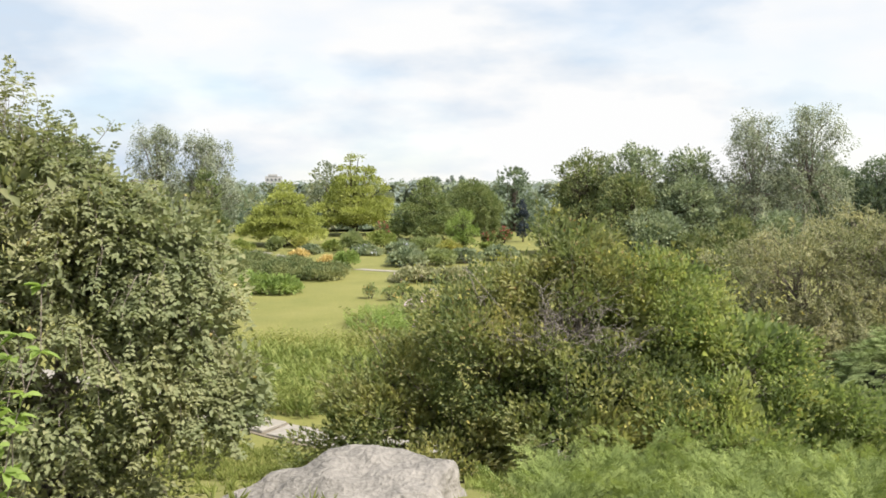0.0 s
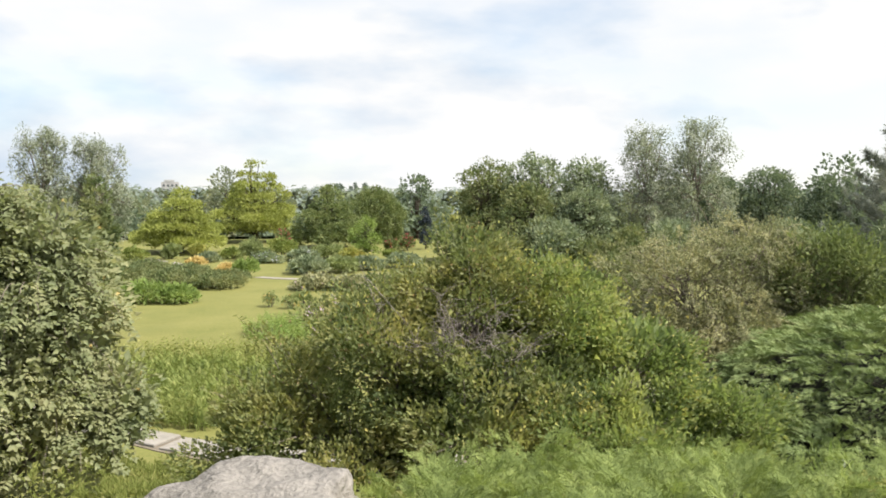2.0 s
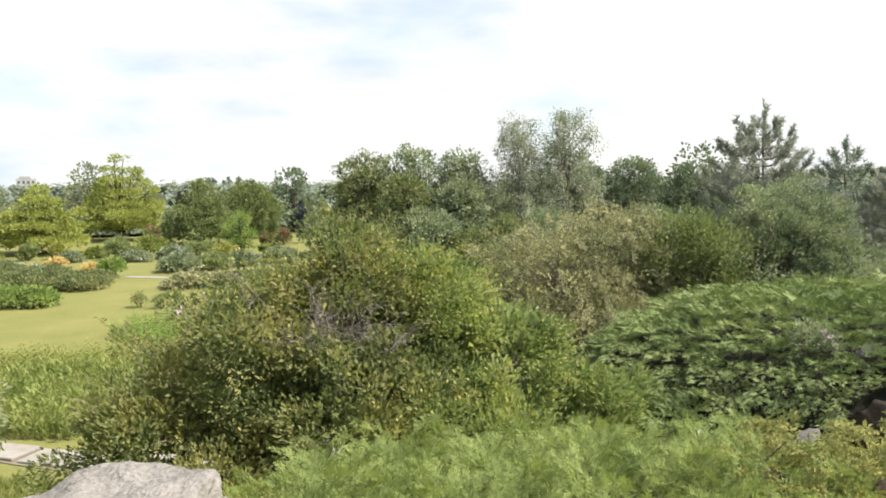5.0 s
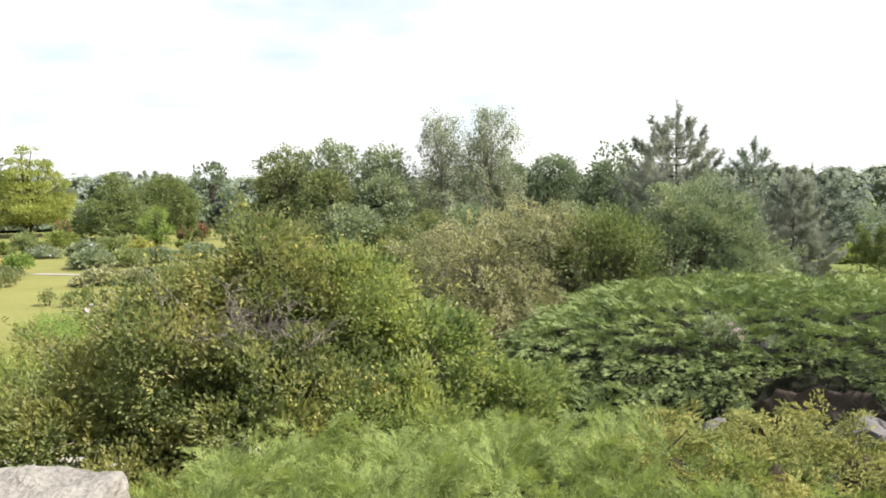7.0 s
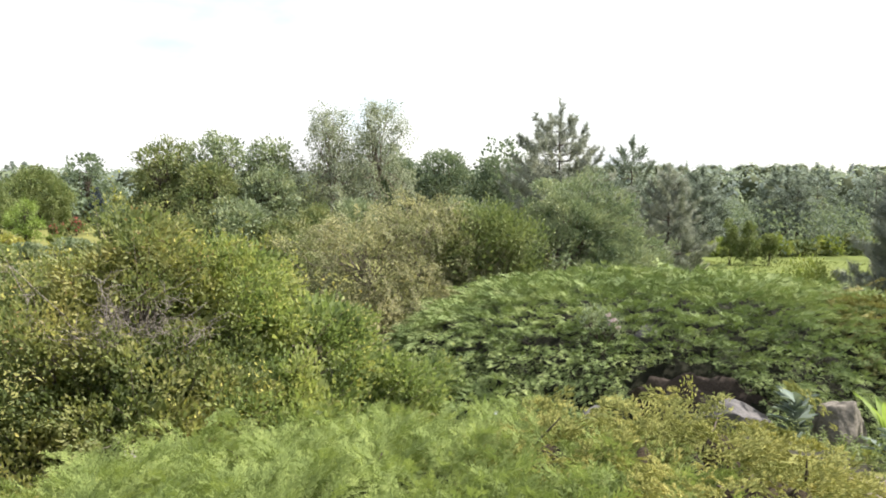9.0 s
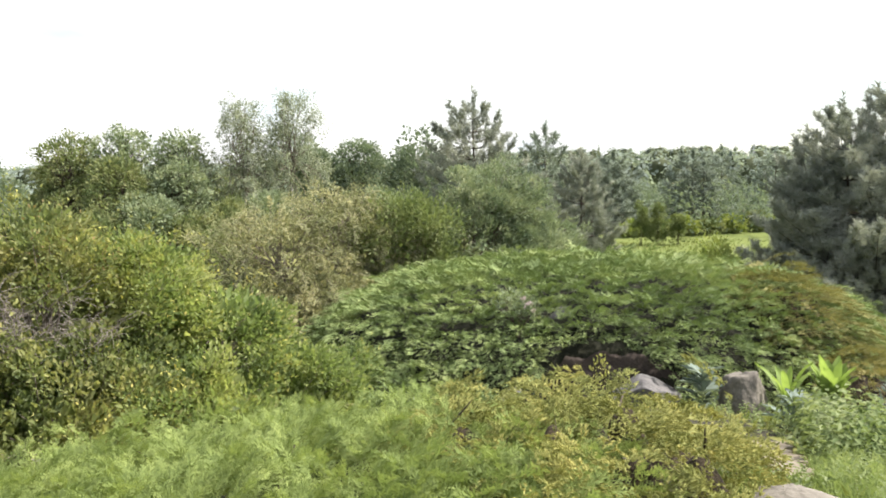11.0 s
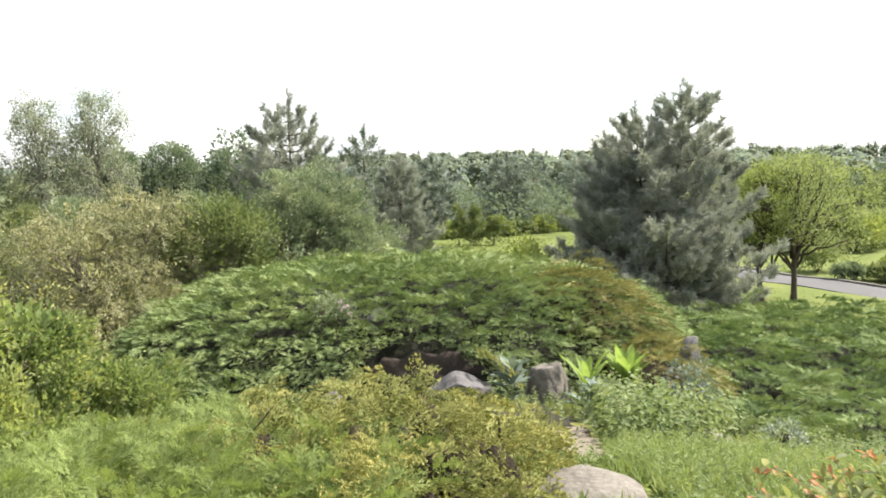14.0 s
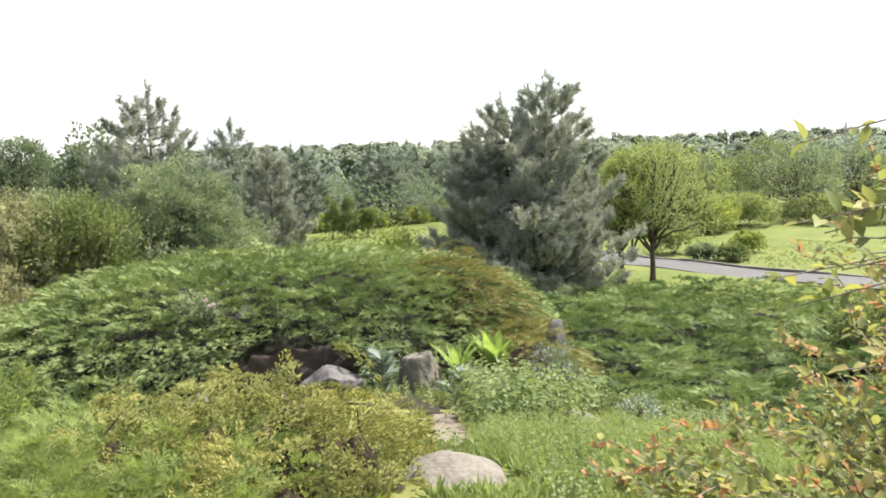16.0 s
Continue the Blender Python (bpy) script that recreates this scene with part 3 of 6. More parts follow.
MOUND = (12.31, 11.95)  # middle of the juniper mound


def mound_share(x, y):
    """1 at the mound's middle, 0 at its foot: an oval that is blunt towards the knoll."""
    c, s = math.cos(radians(-40.8)), math.sin(radians(-40.8))
    v, u = (x - MOUND[0]) * c + (y - MOUND[1]) * s, -(x - MOUND[0]) * s + (y - MOUND[1]) * c
    return np.clip(1 - np.abs(u / np.where(u < 0, 4.8, 4.6)) ** 2.2 - np.abs(v / np.where(v < 0, 5.8, 5.55)) ** 2.2, 0, 1)


def mound_surface(x, y):
    """The juniper's upper surface on the mound."""
    return 1.02 + 1.92 * mound_share(x, y) ** 0.4


def height(x, y):
    """The ground's height: the knoll under the camera, the mound, the lawn, a dip behind it, and far hills."""
    x, y = np.asarray(x, float), np.asarray(y, float)
    r = np.hypot(x, y + 0.3)
    z = 3.55 * (1 - ease(2.0, 16.8, r))
    z = z + 0.75 * np.exp(-((x - 9.5) ** 2 + (y - 7.0) ** 2) / 14.0)
    q = mound_share(x, y)
    z = np.where(q > 0, np.maximum(z, 2.3 * q ** 0.7), z)
    u = (x - 14.3) * 0.74 + (y - 13.6) * 0.67
    v = -(x - 14.3) * 0.67 + (y - 13.6) * 0.74
    z = np.maximum(z, 1.4 * np.exp(-((u / 4.6) ** 2 + (v / 6.6) ** 2) ** 1.5))
    far = np.hypot(x, y)
    z = z - 2.6 * ease(85, 130, far)
    az = np.degrees(np.arctan2(x, y))
    z = z + 7.0 * ease(230, 480, far) * ease(15, 45, az)
    return z + 0.05 * np.sin(x * 0.9 + 1.3 * np.sin(y * 0.5)) * np.cos(y * 0.8) * (far > 1.5)


def ground_at(x, y):
    return float(height(x, y))


def build_ground():
    """One sheet, fine near the camera and coarse towards the horizon."""
    rings = np.concatenate([np.linspace(0.4, 34, 95), 34 * (2600 / 34) ** np.linspace(0, 1, 70)[1:]])
    spokes = 170
    a = np.arange(spokes) * 2 * np.pi / spokes
    R, T = np.meshgrid(rings, a, indexing="ij")
    X, Y = R * np.sin(T), R * np.cos(T)
    V = np.stack([X, Y, height(X, Y)], -1).reshape(-1, 3)
    i, j = np.meshgrid(np.arange(len(rings) - 1), np.arange(spokes), indexing="ij")
    k = (j + 1) % spokes
    F = np.stack([i * spokes + j, (i + 1) * spokes + j, (i + 1) * spokes + k, i * spokes + k], -1).reshape(-1, 4)
    V = np.concatenate([V, [[0, 0, float(height(0, 0))]]])
    me = mesh_of("ground", V, F, M_LAWN)
    bm = bmesh.new()
    bm.from_mesh(me)
    bm.verts.ensure_lookup_table()
    for q in range(spokes):
        bm.faces.new((bm.verts[len(V) - 1], bm.verts[(q + 1) % spokes], bm.verts[q]))
    bmesh.ops.recalc_face_normals(bm, faces=bm.faces)
    bm.to_mesh(me)
    bm.free()
    me.shade_smooth()
    tagged(new("ground", me), "mown yellowish-green lawn rising to a planted knoll", "lawn", kind="structure")


build_ground()


def ribbon(name, line, width, mat, label, category, lift=0.015, thick=0.1, step=0.6, ragged=0.0):
    """A strip of paving that follows the ground along a line."""
    P = np.array(line, float)
    s = np.concatenate([[0], np.cumsum(np.linalg.norm(np.diff(P, axis=0), axis=1))])
    q = np.linspace(0, s[-1], int(s[-1] / step) + 2)
    x, y = np.interp(q, s, P[:, 0]), np.interp(q, s, P[:, 1])
    for _ in range(3):
        x[1:-1], y[1:-1] = (x[:-2] + 2 * x[1:-1] + x[2:]) / 4, (y[:-2] + 2 * y[1:-1] + y[2:]) / 4
    t = unit(np.stack([np.gradient(x), np.gradient(y)], 1))
    bm = bmesh.new()
    rows = []
    for k in range(len(x)):
        w = width * (1 + ragged * math.sin(k * 1.7) + ragged * math.sin(k * 0.61 + 1))
        nx, ny = -t[k, 1] * w / 2, t[k, 0] * w / 2
        z = ground_at(x[k], y[k]) + lift
        rows.append([bm.verts.new(p) for p in ((x[k] + nx, y[k] + ny, z), (x[k] - nx, y[k] - ny, z), (x[k] - nx, y[k] - ny, z - thick), (x[k] + nx, y[k] + ny, z - thick))])
    for a, b in zip(rows, rows[1:]):
        for k in range(4):
            bm.faces.new((a[k], a[(k + 1) % 4], b[(k + 1) % 4], b[k]))
    bmesh.ops.recalc_face_normals(bm, faces=bm.faces)
    return tagged(part(name, bm, mat, None), label, category, kind="structure")


# the drive beyond the pines, with its kerb, and the thin path over the lawn
ROAD = [(30, -16), (31.2, -4), (32.3, 3), (33.4, 7.5), (35.2, 14), (38.5, 20), (45, 25.5), (70, 38)]
ribbon("road", ROAD, 2.2, M_ASPHALT, "grey worn asphalt park drive", "road", 0.1)
ribbon("kerb", [(p[0] + 1.25, p[1] - 0.2) for p in ROAD], 0.16, M_KERB, "dark concrete kerb along the drive", "kerb", 0.19, 0.26)
ribbon("lawn_path", [(-17, 66), (-11, 58), (-8.3, 52.8), (-4, 48.5), (0, 47), (5, 46)], 0.7, M_PAVING, "narrow pale path across the lawn", "path", 0.02)

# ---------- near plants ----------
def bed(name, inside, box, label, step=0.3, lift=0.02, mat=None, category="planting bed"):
    """Bare litter-covered soil under a planting, its shade put into the colour, following the ground."""
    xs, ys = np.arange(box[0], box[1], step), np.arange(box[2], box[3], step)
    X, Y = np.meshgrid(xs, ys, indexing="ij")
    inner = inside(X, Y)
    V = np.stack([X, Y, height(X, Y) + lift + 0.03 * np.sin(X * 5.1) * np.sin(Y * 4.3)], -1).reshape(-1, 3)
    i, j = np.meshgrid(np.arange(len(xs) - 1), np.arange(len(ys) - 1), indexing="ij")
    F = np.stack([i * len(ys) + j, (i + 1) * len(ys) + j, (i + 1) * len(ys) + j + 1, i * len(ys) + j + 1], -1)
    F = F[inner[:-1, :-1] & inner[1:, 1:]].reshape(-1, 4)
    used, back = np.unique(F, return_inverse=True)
    me = mesh_of(name, V[used], back.reshape(-1, 4), mat or M_SHADELITTER)
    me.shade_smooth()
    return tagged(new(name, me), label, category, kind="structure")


def on(x, y, dz=0.0):
    return (x, y, ground_at(x, y) + dz)


def compound_leaf(pairs=3, seed=0):
    """A pinnate leaf one long: paired leaflets and one at the end."""
    rng = np.random.default_rng(seed)
    x = np.concatenate([np.repeat(np.linspace(0.22, 0.72, pairs), 2), [0.74]])
    side = np.concatenate([np.tile([1.0, -1.0], pairs), [0.0]])
    P = np.stack([x, 0 * x, -0.12 * x * x], 1)
    A = np.stack([np.where(side == 0, 1.0, 0.55), side, -0.1 + 0 * x], 1) + 0.12 * rng.normal(size=(len(x), 3))
    return leaves(P, A, np.tile([0, 0, 1.0], (len(x), 1)) + 0.25 * rng.normal(size=(len(x), 3)), 0.3 * rng.uniform(0.85, 1.15, len(x)), 0.19)


ROSE_LEAF = compound_leaf(3, 31)


def canes(start, ends, rng, droop, k=9):
    """Long shoots that rise from start, arch over and hang at their ends."""
    s = np.linspace(0, 1, k)[None, :, None]
    span = np.linalg.norm(ends - start, axis=1)[:, None, None]
    way = start[:, None] * (1 - s) + ends[:, None] * s + np.array([0, 0, 1.0]) * span * droop * 4 * s * (1 - s)
    way[:, 1:-1] += rng.normal(size=way[:, 1:-1].shape) * span * 0.02
    return way


def leafy_canes(ob, ways, rng, per, size, mat, name, thick=0.005, bark=M_TWIG, low=0.3, template=ROSE_LEAF):
    """Stems along the ways, with leaves set on both sides."""
    m, k, _ = ways.shape
    part_np("branchwork", tubes(ways, np.linspace(thick, thick * 0.3, k)[None].repeat(m, 0), 4), bark, ob, smooth=True, kind="stuff")
    s = low + (1.0 - low) * rng.random((m, per))
    at = np.linspace(0, 1, k)
    P = np.stack([np.stack([np.interp(s[q], at, ways[q, :, c]) for c in range(3)], 1) for q in range(m)]).reshape(-1, 3)
    ahead = unit(ways[:, -1] - ways[:, k // 2])
    D = np.repeat(ahead, per, 0)
    A = 0.55 * D + 0.9 * balls(rng, m * per) * [1, 1, 0.5] - [0, 0, 0.12]
    N = np.array([0, 0, 1.0]) + 0.45 * balls(rng, m * per)
    part_np(name, stamp(*template, P, A, N, size * rng.uniform(0.7, 1.25, m * per)), mat, ob, kind="stuff")


# arching rose on the knoll
def big_rose():
    x, y = -2.75, 5.35
    b = ground_at(x, y)
    main = [(-0.9, 0.0, 2.15, 0.8, 0.8, 0.72), (0.0, 0.0, 2.15, 0.6, 0.75, 0.62), (0.66, 0.0, 1.75, 0.55, 0.7, 0.6), (0.92, 0.0, 1.3, 0.48, 0.6, 0.6),
            (0.4, -0.3, 1.2, 0.75, 0.8, 0.8), (1.0, -0.1, 0.95, 0.45, 0.6, 0.4), (-0.6, -0.5, 1.2, 0.9, 0.8, 0.9), (0.2, -0.4, 0.4, 0.75, 0.8, 0.7), (-0.7, -0.8, 0.5, 0.9, 0.8, 0.8), (0.5, -0.1, 2.05, 0.46, 0.6, 0.45), (0.95, -0.1, 1.6, 0.5, 0.6, 0.5), (0.9, 0.0, 1.8, 0.3, 0.4, 0.36), (1.32, -0.05, 1.0, 0.22, 0.35, 0.24)]
    ob, tufts = shrub("rose_bush", (x, y, b), main, 27000, 0.16, 0.05, 0.027, L_LEFT, "tall arching rose bush with dull green leaves and hips", "bush", seed=11, lumpy=1.5, heart=0.66, thick=0.03, twigs=300, bark=M_TWIG, up=0.05, hang=0.06)
    rng = np.random.default_rng(12)
    # arching canes over the whole outside
    M = np.array(main)
    own = rng.integers(0, len(M), 620)
    u = unit(balls(rng, 620) + [0.15, -0.5, 0.25])
    ends = M[own, :3] + u * M[own, 3:] * rng.uniform(0.95, 1.2, (620, 1)) - [0, 0, 0.1]
    leafy_canes(ob, canes(M[own, :3] + u * M[own, 3:] * 0.35 + [0, 0, 0.1], ends, rng, 0.3), rng, 16, 0.12, L_LEFT, "cane_foliage", 0.004)
    # thin upright shoots at the top, with sky between them
    foot = np.array([0.0, 0.0, 2.3]) + rng.uniform(-1, 1, (110, 3)) * [0.75, 0.3, 0.1] - [0.25, 0, 0]
    tips = foot + np.stack([rng.normal(size=110) * 0.1, rng.normal(size=110) * 0.08, rng.uniform(0.3, 0.95, 110) * (1.0 - 0.55 * np.clip(foot[:, 0] + 0.25, 0, 1.2) / 0.6)], 1)
    leafy_canes(ob, canes(foot, tips, rng, 0.04), rng, 13, 0.1, L_LEFT, "shoot_foliage", 0.004, low=0.1)
    hips = tufts[rng.choice(len(tufts), 120)] * 1.03
    part_np("hip", leaves(np.repeat(hips, 4, 0), balls(rng, 480), balls(rng, 480), 0.018, 0.016), L_ORANGE, ob, "small orange hips", kind="stuff")


big_rose()


def spindle():
    x, y = 1.9, 11.9
    b = ground_at(x, y)
    main = [(-2.6, -0.3, 1.0, 1.2, 1.3, 1.2), (-1.3, 0.0, 1.9, 1.3, 1.3, 1.2), (0.05, 0.2, 2.5, 1.2, 1.3, 1.2), (1.45, 0.3, 2.2, 0.95, 1.1, 1.1), (2.4, 0.0, 1.6, 1.2, 1.3, 1.1),
            (3.5, -0.5, 0.8, 1.15, 1.2, 1.0), (-1.8, -1.0, 0.5, 1.5, 1.2, 0.9), (0.0, -1.2, 1.0, 1.6, 1.2, 1.1), (1.7, -1.3, 0.8, 1.6, 1.2, 1.1), (3.0, -1.5, 0.5, 1.4, 1.2, 0.9), (1.55, 0.3, 2.95, 0.32, 0.35, 0.5), (0.1, 0.2, 3.4, 0.55, 0.5, 0.35), (0.75, -0.3, 1.5, 1.1, 1.0, 1.0), (-0.5, -0.5, 1.45, 1.0, 0.9, 0.9)]
    old_wood, fresh = [m for m in main if m[0] < 1.4], [m for m in main if m[0] >= 1.4]
    ob, tufts = shrub("honeysuckle_bush", (x, y, b), old_wood, 46000, 0.34, 0.075, 0.04, L_BIG, "wide dense bush with glossy green and yellowing leaves", "bush", seed=21, dense=1.0, lumpy=1.8, heart=0.72, thick=0.05, twigs=300, bark=M_TWIG)
    VF, more = crown(fresh, 40000, 0.34, 0.078, 0.042, 23, lumpy=1.8)
    part_np("fresh_foliage", VF, L_BIGFRESH, ob, "fresh green leaves", kind="stuff")
    VF, _ = crown([(m[0], m[1], m[2], m[3] * 0.76, m[4] * 0.76, m[5] * 0.76) for m in fresh], 7000, 0.35, 0.14, 0.085, 24, deep=0.5)
    part_np("inner_foliage", VF, L_BIGFRESH, ob, kind="stuff")
    part_np("branchwork", stems(fresh, more, (0, 0, -0.1), 25, 0.05, 160), M_TWIG, ob, smooth=True, kind="stuff")
    tufts = np.concatenate([tufts, more])
    rng = np.random.default_rng(22)
    high = tufts[(tufts[:, 2] > 1.2) & (rng.random(len(tufts)) < 0.08 + 0.3 * (tufts[:, 2] > 2.3) + 0.2 * (tufts[:, 0] > 0.9))] * [1.04, 1.04, 1.03]
    P = np.repeat(high, 30, 0) + rng.normal(size=(len(high) * 30, 3)) * [0.12, 0.12, 0.17]
    part_np("young_foliage", leaves(P, balls(rng, len(P)) + [0, 0, 0.9], balls(rng, len(P)) + [0, -0.3, 0.8], rng.uniform(0.05, 0.08, len(P)), 0.034), L_BIGTIP, ob, "yellow-green young shoots", kind="stuff")
    old = tufts[(tufts[:, 0] < 1.0) & (rng.random(len(tufts)) < 0.1 + 0.2 * (tufts[:, 2] > 2.2))] * [1.03, 1.03, 1.02]
    P = np.repeat(old, 16, 0) + rng.normal(size=(len(old) * 16, 3)) * 0.13
    part_np("bronze_foliage", leaves(P, balls(rng, len(P)) + [0, 0, 0.5], balls(rng, len(P)) + [0, -0.3, 0.8], rng.uniform(0.05, 0.075, len(P)), 0.034), L_BRONZE, ob, "leaves turning bronze", kind="stuff")
    # shoots standing out of the outline
    k = rng.choice(np.flatnonzero(tufts[:, 2] > 0.8), 170)
    tips = tufts[k] + unit(tufts[k] - [0, 0.3, 0.6]) * rng.uniform(0.18, 0.42, (170, 1)) + [0, 0, 0.14]
    leafy_canes(ob, canes(tufts[k] * 0.94, tips, rng, 0.05, 6), rng, 12, 0.085, L_BIG, "shoot_foliage", 0.004, low=0.1, template=leaves(np.array([[0.0, 0, 0], [0.1, 0, 0]]), np.array([[1.0, 0.5, 0.2], [1.0, -0.5, 0.2]]), np.array([[0, 0, 1.0], [0, 0, 1.0]]), 0.8, 0.42))
    # a bare patch of bleached branching twigs
    hub = np.array([-0.2, -1.1, 2.3]) + rng.normal(size=(14, 3)) * [0.36, 0.1, 0.22]
    ends = hub + rng.normal(size=(14, 3)) * [0.28, 0.15, 0.25] + [0, -0.12, 0.42]
    part_np("dead_wood", tubes(arcs(np.array([-0.3, -0.6, 1.2]) + rng.normal(size=(14, 3)) * 0.12, ends, rng, 8, 0.05, 0.12), np.linspace(0.011, 0.004, 8)[None].repeat(14, 0), 4), M_DEADTWIG, ob, "bare bleached branches", smooth=True, kind="stuff")
    q = rng.integers(0, 14, 300)
    base = hub[q] + (ends[q] - hub[q]) * rng.random((300, 1))
    part_np("dead_twig", tubes(arcs(base, base + rng.normal(size=(300, 3)) * [0.2, 0.12, 0.16] + [0, -0.05, 0.06], rng, 6, 0.0, 0.2), np.linspace(0.0045, 0.0015, 6)[None].repeat(300, 0), 3), M_DEADTWIG, ob, "fine bleached twigs", smooth=True, kind="stuff")


spindle()


def dog_roses():
    x, y = 9.2, 18.2
    main = [(m[0], m[1], m[2] + 0.12, m[3] * 0.84, m[4] * 0.84, m[5] * 0.9) for m in [(-1.6, -0.5, 2.2, 1.9, 1.6, 1.6), (0.4, 0.0, 2.7, 1.9, 1.6, 1.4), (-2.4, -0.6, 1.3, 1.5, 1.3, 1.2), (1.2, -0.3, 1.9, 1.6, 1.4, 1.7), (-0.6, -1.0, 1.3, 1.9, 1.3, 1.2), (-1.6, -1.3, 0.8, 1.9, 1.3, 1.0), (0.9, -1.4, 0.9, 1.8, 1.3, 1.1), (-2.9, -0.9, 0.7, 1.4, 1.2, 0.9), (2.3, -0.4, 1.3, 1.5, 1.2, 1.6), (3.2, -0.6, 0.9, 1.3, 1.1, 1.3)]]
    thicket, _ = shrub("dog_rose_bush", on(x, y, 0.2), main, 48000, 0.22, 0.065, 0.03, L_DOG, "brownish arching wild rose thicket in flower", "bush", seed=31, lumpy=1.7, heart=0.72, thick=0.05, twigs=500, bark=M_TWIG, hang=0.08)
    rng = np.random.default_rng(33)
    M = np.array(main)
    own = rng.integers(0, len(M), 520)
    u = unit(balls(rng, 520) + [0, -0.5, 0.35])
    ends = M[own, :3] + u * M[own, 3:] * rng.uniform(1.0, 1.22, (520, 1)) - [0, 0, 0.22]
    leafy_canes(thicket, canes(M[own, :3] + u * M[own, 3:] * 0.5 + [0, 0, 0.2], ends, rng, 0.28), rng, 24, 0.115, L_DOG, "cane_foliage", 0.007)
    x, y = 14.2, 17.9
    main = [(0.1, 0, 2.4, 1.5, 1.5, 1.55), (-0.6, -0.3, 1.7, 1.3, 1.4, 1.4), (1.2, -0.2, 1.6, 1.3, 1.4, 1.3), (0.3, -0.8, 1.2, 1.7, 1.3, 1.2)]
    shrub("silverberry_bush", on(x, y, 0.35), main, 36000, 0.26, 0.085, 0.036, L_GREY, "rounded grey-green bush beside the juniper mound", "bush", seed=32, lumpy=1.7, heart=0.72, thick=0.05, twigs=300, bark=M_TWIG)


dog_roses()


# ---------- junipers ----------
def oval(cx, cy, rx, ry, turn=0.0, power=2.0, ragged=0.1):
    c, s = math.cos(radians(turn)), math.sin(radians(turn))

    def test(x, y):
        u, v = (x - cx) * c + (y - cy) * s, -(x - cx) * s + (y - cy) * c
        return np.abs(u / rx) ** power + np.abs(v / ry) ** power < 1 + ragged * np.sin(x * 3.1 + y * 1.7) + ragged * np.sin(y * 4.3 - x)
    return test


def hump(cx, cy, rx, ry, h, turn=0.0, power=0.5):
    c, s = math.cos(radians(turn)), math.sin(radians(turn))

    def z(x, y):
        u, v = (x - cx) * c + (y - cy) * s, -(x - cx) * s + (y - cy) * c
        return h * np.clip(1 - (u / rx) ** 2 - (v / ry) ** 2, 0, 1) ** power
    return z


def hollow(x, y):
    """The bare bank under the mound's lip."""
    depth, aside = (x - 9.2) * 0.69 + (y - 8.6) * 0.72, (x - 9.2) * 0.72 - (y - 8.6) * 0.69
    return (np.abs(aside) < 1.0 + 0.12 * np.sin(7 * x)) & (depth < 0.55 - 0.35 * aside ** 2 + 0.08 * np.sin(9 * x)) & (depth > -2.1)


